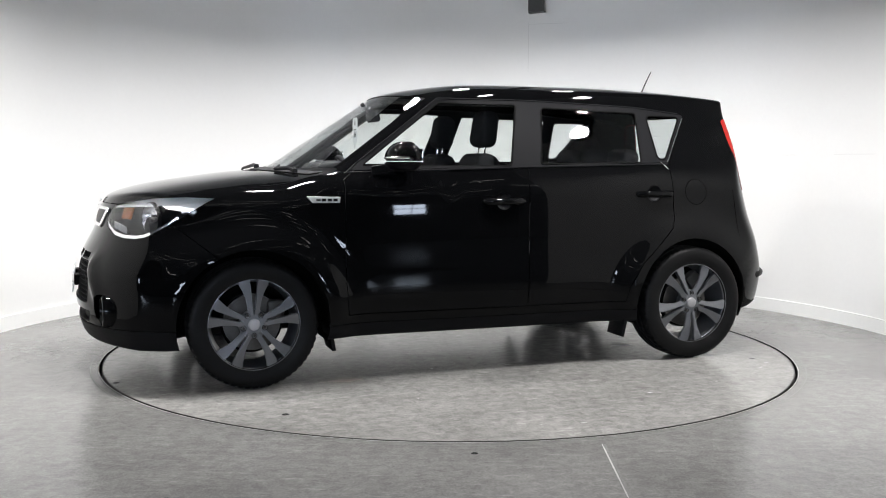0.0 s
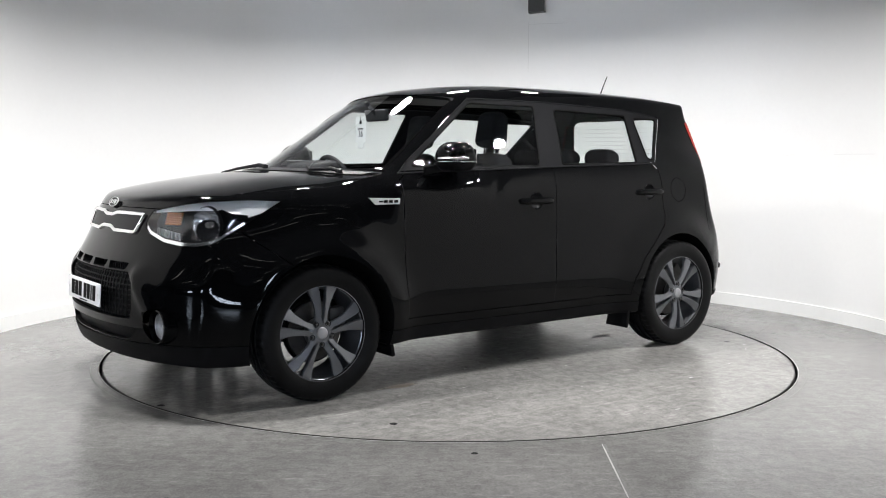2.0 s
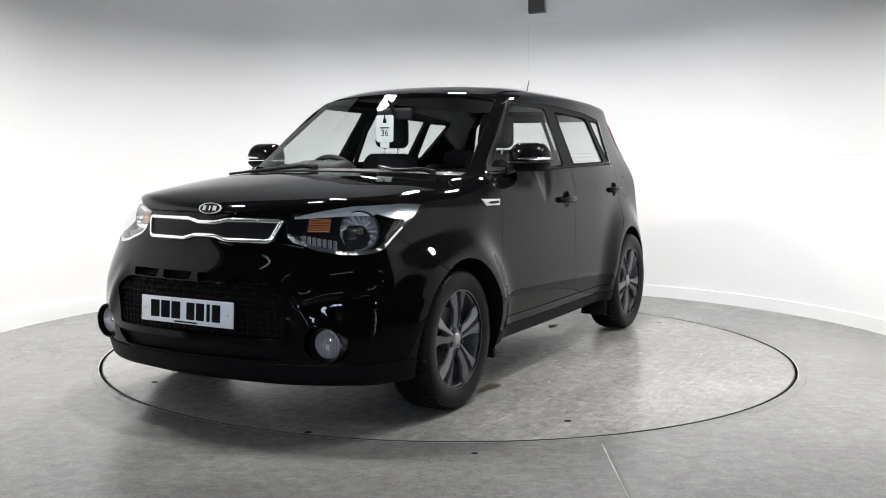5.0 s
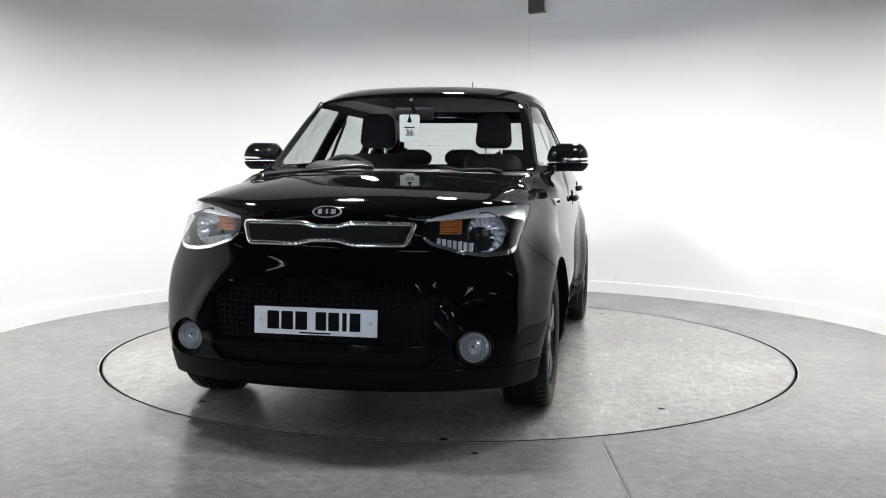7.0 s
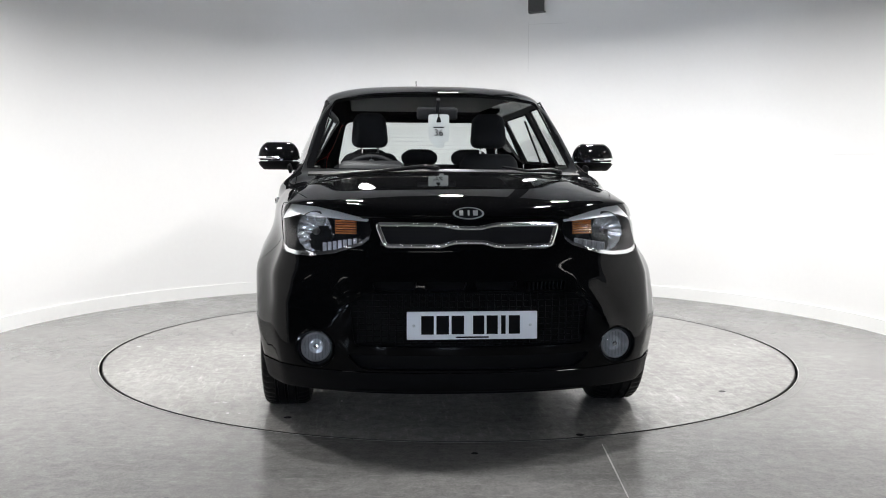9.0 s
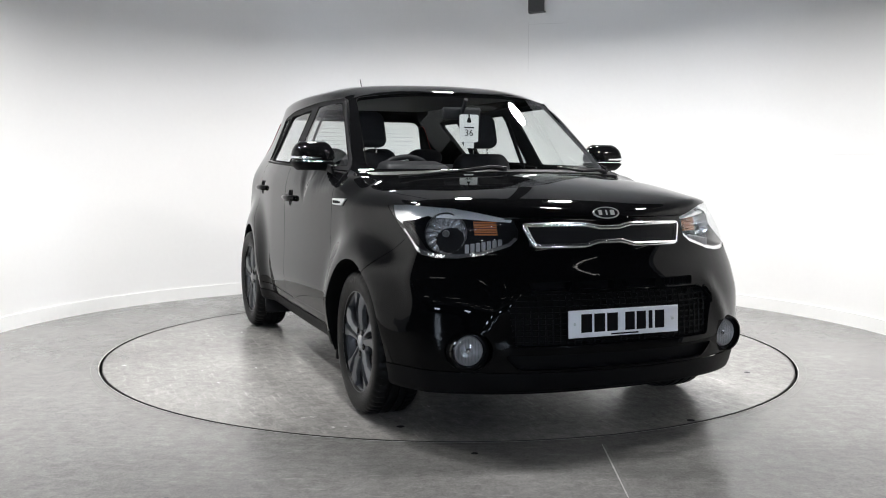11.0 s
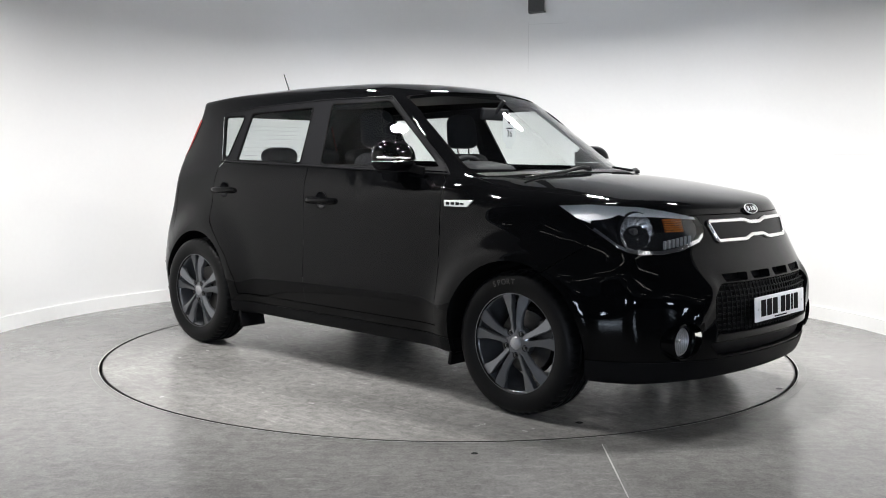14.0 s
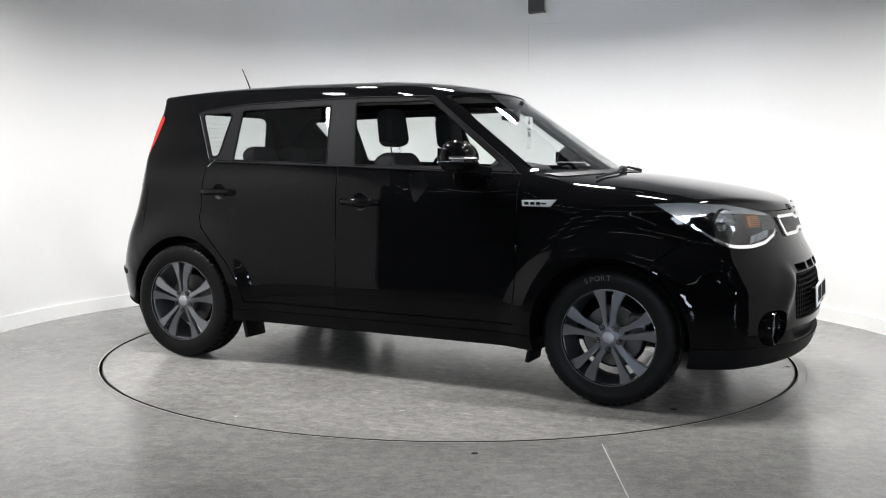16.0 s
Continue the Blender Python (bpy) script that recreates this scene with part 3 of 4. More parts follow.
def car_body(car):
    bm = body_shell()
    doors = {}

    def on(s):
        return lambda c: c.y * s > 0.35 and c.z > 0.1

    # wheel arches, open below
    for wx in (WHEEL_X, -WHEEL_X):
        for s in (1, -1):
            ring = circle(wx, WHEEL_Z, 0.382, 40)
            bmesh.ops.delete(bm, geom=knife(bm, ring, X, Z, lambda c: c.y * s > 0.45), context="FACES")
    # side glass graphic: trim, then the panes in it
    for s in (1, -1):
        side = "left" if s > 0 else "right"
        area = knife(bm, rounded(DLO, 0.03, 3), X, Z, on(s))
        trim = take(bm, area, 0.003)
        panes = []
        for poly, glass_m, r in ((FRONT_GLASS, SIDE, 0.02), (REAR_GLASS, REAR, 0.02), (QUARTER_GLASS, REAR, 0.035)):
            fs = knife(trim, rounded(poly, r, 4), X, Z, lambda c: True)
            pane = take(trim, fs, 0.006)
            panes.append((pane, glass_m))
        doors[s] = panes
        lip = edge_strip(trim, 0.012, Vector((0, -s, 0)))
        part("window_surround", joined(trim, lip), TRIM, car, "satin black window surround and pillars")
        # seams round doors and the round fuel flap
        gaps = []
        for line in DOOR_SEAMS:
            for a, b in zip(line, line[1:]):
                gaps.append(take(bm, knife(bm, seam(a, b), X, Z, on(s)), 0.012))
        part("door_seal", joined(*gaps), LINER, car, "black rubber in the door gaps")
        if s > 0:
            disc = knife(bm, circle(-1.33, 0.985, 0.076, 24), X, Z, on(s))
            inner = set(knife(bm, circle(-1.33, 0.985, 0.073, 24), X, Z, on(s), disc))
            ringf = [f for f in bm.faces if f not in inner and f.calc_center_bounds().y > 0.5
                     and math.hypot(f.calc_center_median().x + 1.33, f.calc_center_median().z - 0.985) < 0.0758]
            part("flap_gap", take(bm, ringf, 0.01), LINER, car)
            part("fuel_flap", take(bm, list(inner)), PAINT, car)
    # windscreen and tailgate glass
    shield = [(-0.680, 1.118), (0.680, 1.118), (0.580, 1.506), (0.40, 1.528), (0.2, 1.538), (0.0, 1.541), (-0.2, 1.538), (-0.40, 1.528), (-0.580, 1.506)]
    fs = knife(bm, rounded(shield, 0.03, 3), Y, Z, lambda c: c.x > 0.15 and c.z > 1.06 and abs(c.y) < 0.74 and c.x < 1.22)
    pane = take(bm, fs, 0.003)
    for v in pane.verts:
        y, z = abs(v.co.y), v.co.z
        v.co.x = 1.048 - (z + 0.018 * (y / 0.75) ** 2 - 1.128) * 0.64 / 0.417 - 0.45 * y * y
    lip = edge_strip(pane, 0.02, Vector((-0.6, 0, -0.8)))
    screen = part("windscreen", pane, WIND, car, "clear windscreen")
    screen.visible_shadow = False
    part("windscreen_seal", lip, LINER, car)
    hatch = rounded([(-0.60, 1.11), (0.60, 1.11), (0.53, 1.455), (-0.53, 1.455)], 0.06, 4)
    pane = take(bm, knife(bm, hatch, Y, Z, lambda c: c.x < -1.42), 0.003)
    part("tailgate_window", pane, REAR, car, "tailgate window with fine heater wires").visible_shadow = False
    # head lamps
    shells = {}
    for s in (1, -1):
        P = Vector((-0.70711, 0.70711 * s, 0))
        if s < 0:
            P = Vector((-0.70711, -0.70711, 0))
        fs = knife(bm, LAMP, P, Z, lambda c: c.x > 1.3 and c.y * s > 0.25 and c.z > 0.7)
        shells[s] = (take(bm, fs, 0.002), P)
    # tail lamps
    for s in (1, -1):
        fs = knife(bm, rounded([(-1.645, 1.425), (-1.90, 1.425), (-2.0, 1.0), (-1.73, 0.985)], 0.03), X, Z, lambda c: c.y * s > 0.4 and c.x < -1.4)
        part("tail_lamp_back", take(bm, fs, 0.004, True), LINER, car, "dark back of the tail lamp")
        part("tail_lamp", take(bm, fs, -0.003), RED, car, "tall red tail lamp", 40)
    # lower intake, four slots, lower lip opening
    openings = [(rounded(INTAKE, 0.02, 3), 0.035)]
    for a, b in ((-0.395, -0.215), (-0.19, -0.015), (0.015, 0.19), (0.215, 0.395)):
        openings.append((rounded([(a + 0.012, 0.640), (b - 0.012, 0.640), (b, 0.676), (a, 0.676)], 0.008, 2), 0.05))
    openings.append((rounded([(-0.44, 0.322), (0.44, 0.322), (0.50, 0.385), (-0.50, 0.385)], 0.02, 2), 0.03))
    for k, (poly, depth) in enumerate(openings):
        fs = knife(bm, poly, Y, Z, lambda c: c.x > 1.6)
        hole = take(bm, fs)
        wall = edge_strip(hole, depth, -X)
        for v in hole.verts:
            v.co.x -= depth
        part("intake" if k == 0 else ("bumper_slot" if k < 5 else "lip_opening"), joined(hole, wall), PLASTIC, car, "black recessed opening")
    # round openings for the fog lamps
    for s in (1, -1):
        bmesh.ops.delete(bm, geom=knife(bm, circle(0.625 * s, 0.400, 0.083, 32), Y, Z, lambda c: c.x > 1.6), context="FACES")
    # bonnet
    gaps = []
    hood_edge = [(0.93, 0.755), (1.2, 0.752), (1.45, 0.728), (1.66, 0.672)]
    for s in (1, -1):
        for a, b in zip(hood_edge, hood_edge[1:]):
            q = seam((a[0], a[1] * s), (b[0], b[1] * s), 0.004)
            gaps.append(take(bm, knife(bm, q, X, Y, lambda c: c.z > 0.9), 0.01))
    q = [(-0.44, 0.925), (0.44, 0.925), (0.44, 0.929), (-0.44, 0.929)]
    gaps.append(take(bm, knife(bm, q, Y, Z, lambda c: c.x > 1.5), 0.01))
    for k in (0, 3):
        part("bonnet_gap", joined(*gaps[k:k + 3]), LINER, car)
    part("bonnet_gap", gaps[6], LINER, car)
    # bumper seams down to the arch
    for s in (1, -1):
        q = seam((1.66, 0.83), (1.45, 0.665), 0.004)
        part("bumper_gap", take(bm, knife(bm, q, X, Z, lambda c: c.y * s > 0.5 and c.x > 1.3), 0.008), LINER, car)
        q = seam((-1.60, 0.99), (-1.64, 0.72), 0.004)
        part("bumper_gap", take(bm, knife(bm, q, X, Z, lambda c: c.y * s > 0.5 and c.x < -1.3), 0.008), LINER, car)
    # matt lower cladding
    geom = list(bm.verts) + list(bm.edges) + list(bm.faces)
    bmesh.ops.bisect_plane(bm, geom=geom, dist=1e-6, plane_co=(0, 0, 0.312), plane_no=(0, 0, 1))
    low = [f for f in bm.faces if f.calc_center_median().z < 0.312]
    part("lower_cladding", take(bm, low, -0.004), PLASTIC, car, "matt black lower cladding and floor pan")
    # doors
    for s in (1, -1):
        for k, seed in enumerate(((0.3, 0.87 * s, 0.7), (-0.6, 0.87 * s, 0.7))):
            panel = take(bm, flood(bm, seed))
            hx, hz = (-0.073, 0.941) if k == 0 else (-1.033, 0.975)
            bmesh.ops.delete(panel, geom=knife(panel, circle(hx, hz, 0.047, 24), X, Z, lambda c: True), context="FACES")
            door = part("door", panel, PAINT, car, "closed gloss black door")
            pane, m = doors[s][k]
            part("door_window", pane, m, door, "tinted door window").visible_shadow = False
            handle(door, hx, hz, s)
        pane, m = doors[s][2]
        part("quarter_window", pane, m, car, "small dark quarter window").visible_shadow = False
    part("body", bm, PAINT, car, "gloss black painted body shell")
    # arch liners
    for wx in (WHEEL_X, -WHEEL_X):
        for s in (1, -1):
            liner = bmesh.new()
            cols = []
            for i in range(33):
                a = radians(-16 + 212 * i / 32)
                c, z = wx + 0.383 * math.cos(a), WHEEL_Z + 0.383 * math.sin(a)
                cols.append([liner.verts.new((wx + (c - wx) * k, y * s, WHEEL_Z + (z - WHEEL_Z) * k))
                             for k, y in ((1.0, side_y(c, z, -0.001)), (1.0, side_y(c, z, -0.03)), (1.03, side_y(c, z, -0.04)), (1.03, 0.52), (0.05, 0.52))])
            for p, q in zip(cols, cols[1:]):
                for k in range(4):
                    liner.faces.new((p[k], q[k], q[k + 1], p[k + 1]))
            part("wheel_arch_liner", liner, LINER, car, "matt black wheel arch liner")
    return shells


def handle(door, x, z, s):
    """A bar handle over a scooped recess, with a key cap behind it."""
    y = side_y(x, z)
    cup = lathe([(0.001, -0.03), (0.03, -0.027), (0.044, -0.012), (0.048, 0.001)], 24, "Y")
    part("handle_recess", cup, SATIN, door, "", 60, pose(x, (y + 0.001) * s, z, 0, 0, 0 if s > 0 else 180))
    bar = bmesh.new()
    pts = [(-0.118, 0.004), (-0.10, 0.016), (-0.06, 0.023), (0.0, 0.026), (0.06, 0.023), (0.10, 0.016), (0.118, 0.004)]
    tube([(x + a, (y + b) * s, z) for a, b in pts], [0.012, 0.0165, 0.0175, 0.018, 0.0175, 0.0165, 0.012], 12, bar, True, 1.1)
    part("handle", bar, PAINT, door, "gloss black bar handle")


def head_lamps(car, shells):
    for s, (lens, P) in shells.items():
        lamp = empty("head_lamp")
        lamp.parent = car
        inward = Vector((-0.72, -0.69 * s, 0))
        # bright brow along the top and down to the outer tip
        back = lens.copy()
        for v in back.verts:
            v.co += inward * (0.004 + max(0.0, v.co.z - 0.90) * 0.8)
        brow_poly = [(-0.486, 0.964), (-0.609, 0.971), (-0.826, 0.960), (-0.93, 0.945), (-1.07, 0.918), (-1.07, 0.908), (-0.88, 0.920), (-0.74, 0.924), (-0.67, 0.914), (-0.60, 0.893), (-0.535, 0.918)]
        brow_parts = []
        for quad in ((0, 1, 9, 10), (1, 7, 8, 9), (1, 2, 6, 7), (2, 3, 4, 5, 6)):
            fs = knife(back, [brow_poly[i] for i in quad], P, Z, lambda c: True)
            brow_parts.append(take(back, fs))
        part("brow", joined(*brow_parts), BROW, lamp, "bright silver brow of the head lamp")
        # chrome sweep along the lower edge
        rim = []
        low = LAMP[6:14]
        for (a, b) in zip(low, low[1:]):
            n = (Vector(b) - Vector(a)).normalized()
            n = Vector((-n.y, n.x))
            q = [a, b, tuple(Vector(b) + n * 0.015), tuple(Vector(a) + n * 0.015)]
            fs = knife(back, q, P, Z, lambda c: True)
            if fs:
                rim.append(take(back, fs))
        if rim:
            part("chrome_edge", joined(*rim), CHROME, lamp, "chrome lower edge")
        back.free()
        # dark housing behind the lens
        deep = lens.copy()
        wall = edge_strip(lens, 0.11, inward)
        for v in deep.verts:
            v.co += inward * 0.11
        part("housing", joined(deep, wall), SATIN, lamp, "dark lamp housing")
        # fluted reflector bowl with a bulb
        bowl = bmesh.new()
        n = 64
        prof = [(0.012, -0.045), (0.032, -0.042), (0.055, -0.032), (0.074, -0.014), (0.084, 0.004)]
        rings = []
        for r, a in prof:
            rings.append([bowl.verts.new((a + (0.004 if (i // 2) % 2 and r > 0.02 else 0), r * math.cos(math.tau * i / n), r * math.sin(math.tau * i / n))) for i in range(n)])
        for p, q in zip(rings, rings[1:]):
            for i in range(n):
                bowl.faces.new((p[i], p[(i + 1) % n], q[(i + 1) % n], q[i]))
        place = pose(1.762, 0.632 * s, 0.856, 0, 0, 24 * s)
        part("reflector", bowl, BOWL, lamp, "fluted chrome reflector bowl", 20, place)
        part("reflector_ring", lathe([(0.083, -0.012), (0.083, 0.006), (0.086, 0.007), (0.089, -0.012)], 48, "X"), SATIN, lamp, "", 40, place)
        part("bulb", lathe([(0.001, 0.004), (0.012, 0.002), (0.015, -0.010), (0.010, -0.04)], 16, "X"), STEEL, lamp, "bulb shield", 40, place)
        # amber indicator with ribs, clear strip below
        for k in range(6):
            rib = box(0.012, 0.096, 0.0075, (1.876 - 0.003 * k, 0.50 * s, 0.858 + 0.0098 * k), 0.002, 1, None, pose(0, 0, 0, 0, 0, 24 * s))
            part("indicator_rib", rib, AMBER, lamp, "amber indicator rib")
        for k in range(7):
            rib = box(0.01, 0.016, 0.036, (1.930 - 0.008 * k, (0.462 + 0.021 * k) * s, 0.822 - 0.0035 * k), 0.002, 1)
            part("clear_rib", rib, CAP, lamp)
        ob = part("lens", lens, LENS, lamp, "clear curved head lamp lens", 60)
        ob.visible_shadow = False


def front_details(car):
    # chrome surround of the upper grille
    inner = rounded([(y * 0.965, 0.857 + (z - 0.857) * 0.80) for y, z in GRILLE], 0.016, 4)
    pts = [(front_x(y, z, 0.004), y, z) for y, z in inner + inner[:1]]
    part("grille_surround", tube(pts, 0.0105, 10, None, False), CHROME, car, "chrome grille surround", 60)
    top, bot = [], []
    m = 24
    for i in range(m + 1):
        y = -0.36 + 0.72 * i / m
        hi = 0.857 + (np.interp(abs(y), [0, 0.05, 0.11, 0.36], [0.894, 0.894, 0.91, 0.909]) - 0.857) * 0.76
        lo = 0.857 + (np.interp(abs(y), [0, 0.06, 0.12, 0.36], [0.824, 0.824, 0.803, 0.803]) - 0.857) * 0.76
        top.append((y, hi)), bot.append((y, lo))
    insert = bmesh.new()
    for (a, b, c, d) in zip(bot, bot[1:], top[1:], top):
        insert.faces.new([insert.verts.new((front_x(y, z, 0.005), y, z)) for y, z in (a, b, c, d)])
    bmesh.ops.remove_doubles(insert, verts=insert.verts, dist=1e-4)
    part("grille_insert", insert, SATIN, car, "black blanked grille insert")
    # oval emblem, left blank
    tilt = pose(front_x(0, 0.945, 0.010), 0, 0.946, 0, -28, 0)
    oval = lathe([(0.9, 0.0), (0.93, 0.08), (1.0, 0.08), (1.04, 0.0)], 40, "X")
    part("emblem", oval, SILVER, car, "blank oval chrome emblem", 40, tilt @ Matrix.Diagonal((0.06, 0.062, 0.026, 1)))
    disc = lathe([(0.001, 0.05), (0.9, 0.03), (0.92, -0.02)], 40, "X")
    part("emblem_field", disc, SATIN, car, "", 40, tilt @ Matrix.Diagonal((0.06, 0.062, 0.026, 1)))
    for k, w in ((-0.03, 0.016), (0.0, 0.008), (0.028, 0.02)):
        part("emblem_bar", box(0.004, w, 0.022, (0.004, k, 0), 0.001, 1), SILVER, car, "", 40, tilt)
    # mesh of the lower intake
    def in_intake(y, z, d):
        return front_x(y, z, d)
    for k in range(9):
        z = 0.434 + 0.0235 * k
        half = float(np.interp(z, [0.42, 0.585, 0.636], [0.462, 0.48, 0.42])) - 0.004
        part("mesh_bar", tube([(in_intake(y, z, -0.018), y, z) for y in np.linspace(-half, half, 19)], 0.0042, 6), PLASTIC, car)
    for k in range(31):
        y = -0.45 + 0.03 * k
        part("mesh_upright", tube([(in_intake(y, z, -0.016), y, z) for z in np.linspace(0.424, 0.63 if abs(y) < 0.42 else 0.60, 6)], 0.0042, 6), PLASTIC, car)
    # ribs in the slot on the left side
    for k in range(9):
        part("slot_rib", box(0.03, 0.006, 0.03, (front_x(0.24 + 0.017 * k, 0.655, -0.03), 0.24 + 0.017 * k, 0.655), 0.001, 1), PLASTIC, car)
    # number plate with plain bars
    plate = part("number_plate", box(0.006, 0.52, 0.111, (0, 0, 0), 0.0025, 2), PLATE, car, "white number plate with dark bars", 40, pose(2.147, 0, 0.511, 0, -3, 0))
    bars = [(-0.178, 0.05), (-0.118, 0.05), (-0.058, 0.05), (0.025, 0.045), (0.079, 0.045), (0.124, 0.018), (0.168, 0.045)]
    for y, w in bars:
        part("plate_bar", box(0.0022, w, 0.074, (0.0036, y, 0.002), 0.0006, 1), INK, plate)
    part("plate_small_bar", box(0.0018, 0.13, 0.006, (0.0034, 0.0, -0.047), 0.0004, 1), INK, plate)
    for y in (-0.232, 0.232):
        part("plate_screw", lathe([(0.001, 0.007), (0.005, 0.006), (0.006, 0.003)], 12, "X"), CARD, plate, "", 40, pose(0, y, 0))
    for y in (-0.14, 0.14):
        part("plate_bracket", box(0.05, 0.08, 0.06, (2.119, y, 0.511), 0.005, 1), PLASTIC, car)
    # fog lamps in round bezels
    for s in (1, -1):
        fog = empty("fog_lamp", None)
        fog.parent = car
        fog.matrix_basis = pose(2.002, 0.625 * s, 0.400, 0, 0, 6 * s)
        part("bezel", lathe([(0.060, -0.045), (0.062, -0.012), (0.072, 0.010), (0.079, 0.008), (0.084, -0.012), (0.088, -0.14)], 48, "X"), PAINT, fog, "black fog lamp bezel", 50)
        part("bowl", lathe([(0.004, -0.040), (0.03, -0.036), (0.045, -0.024), (0.055, -0.011), (0.060, -0.013), (0.062, -0.03)], 40, "X"), CAP, fog, "silver fog lamp bowl", 25)
        part("bulb_cap", lathe([(0.001, -0.017), (0.010, -0.019), (0.011, -0.05)], 16, "X"), CHROME, fog, "", 40)
        for k in range(-3, 4):
            part("lens_flute", box(0.004, 0.004, 2 * math.sqrt(0.052 ** 2 - (0.014 * k) ** 2), (-0.012, 0.014 * k, 0), 0.001, 1), LENS, fog)
        ob = part("lens", lathe([(0.001, -0.002), (0.03, -0.004), (0.05, -0.010), (0.06, -0.016)], 40, "X"), LENS, fog, "clear round fog lens", 60)
        ob.visible_shadow = False
    # wipers on the cowl
    for pts in ([(1.20, -0.62, 1.118), (1.225, -0.35, 1.135), (1.19, -0.13, 1.15), (1.185, -0.06, 1.142)],
                [(1.11, 0.28, 1.135), (1.155, 0.40, 1.14), (1.10, 0.53, 1.15), (1.08, 0.58, 1.14)]):
        pts = [(float(x) - 0.06, y, float(top_height(np.array(x - 0.06), np.array(y))) + 0.014 + 0.01 * (i == 2)) for i, (x, y, z) in enumerate(pts)]
        wiper = part("wiper", tube(pts, [0.006, 0.008, 0.011, 0.013], 8), SATIN, car, "black windscreen wiper")
        part("wiper_cap", lathe([(0.001, 0.014), (0.014, 0.010), (0.016, -0.01)], 16, "Z"), SATIN, wiper, "", 40, pose(*pts[-1]))
    # cowl panel
    cowl = bmesh.new()
    rows = []
    for k in range(25):
        y = -0.70 + 1.4 * k / 24
        x = 1.155 - 0.42 * y * y
        rows.append([cowl.verts.new((x + d, y, float(top_height(np.array(x + d), np.array(y))) + 0.004)) for d in (-0.055, -0.02, 0.015)])
    for p, q in zip(rows, rows[1:]):
        for k in range(2):
            cowl.faces.new((p[k], p[k + 1], q[k + 1], q[k]))
    part("cowl_panel", cowl, SATIN, car, "black panel below the windscreen")


def door_mirror(car, s):
    m = empty("door_mirror")
    m.parent = car
    m.matrix_basis = pose(0.485, 0.877 * s, 1.185)

    def pod(z0, z1, k):
        """Half of a rounded pod between two heights."""
        bm, rows = bmesh.new(), []
        nv, nu = 10, 32
        for j in range(nv + 1):
            t = j / nv
            z = z0 + (z1 - z0) * t
            r = math.sqrt(max(0.03, 1 - ((z + 0.03) / 0.106) ** 2.4)) if z > -0.03 else 1 - 0.5 * ((-0.03 - z) / 0.05) ** 2
            ring = []
            for i in range(nu):
                a = math.tau * i / nu
                c, q = math.cos(a), math.sin(a)
                ex = math.copysign(abs(c) ** 0.7, c) * (0.105 if c > 0 else 0.075) * r
                ey = math.copysign(abs(q) ** 0.75, q) * 0.113 * (r * 0.6 + 0.4)
                ring.append(bm.verts.new((ex + 0.01, ey * s, z)))
            rows.append(ring)
        for p, q in zip(rows, rows[1:]):
            for i in range(nu):
                bm.faces.new((p[i], p[(i + 1) % nu], q[(i + 1) % nu], q[i]))
        bm.faces.new(rows[0][::-1]), bm.faces.new(rows[-1])
        bmesh.ops.recalc_face_normals(bm, faces=bm.faces)
        bmesh.ops.bevel(bm, geom=[e for e in bm.edges if e.calc_face_angle(0) > 0.9], offset=0.008, segments=2, affect="EDGES")
        return bm
    part("cap", pod(-0.028, 0.072, 1), PAINT, m, "gloss black mirror cap", 50)
    part("base", pod(-0.078, -0.032, 1), PLASTIC, m, "matt black mirror base", 50)
    ind = bmesh.new()
    pts = []
    for i in range(9):
        a = radians(-5 + 105 * i / 8)
        pts.append((0.01 + 0.108 * abs(math.cos(a)) ** 0.7, math.copysign(abs(math.sin(a)) ** 0.75, math.sin(a)) * 0.113 * s, -0.014 + 0.004 * i / 8))
    part("indicator", tube(pts, [0.005] + [0.008] * 7 + [0.004], 8, ind), CHROME, m, "clear mirror indicator strip", 50)
    part("mirror_glass", box(0.004, 0.14, 0.075, (-0.063, 0.0, 0.0), 0.0015, 1), CHROME, m, "mirror glass")
    part("arm", tube([(0.015, -0.03 * s, -0.060), (0.03, -0.10 * s, -0.066), (0.05, -0.22 * s, -0.074)], [0.034, 0.034, 0.03], 14, None, True, 0.55), PLASTIC, m, "mirror arm", 60)
    part("sail_panel", box(0.15, 0.016, 0.045, (0.10, -0.066 * s, -0.066), 0.006, 2, None, pose(0, 0, 0, -14 * s, 8, 0)), PLASTIC, m, "black mirror foot")


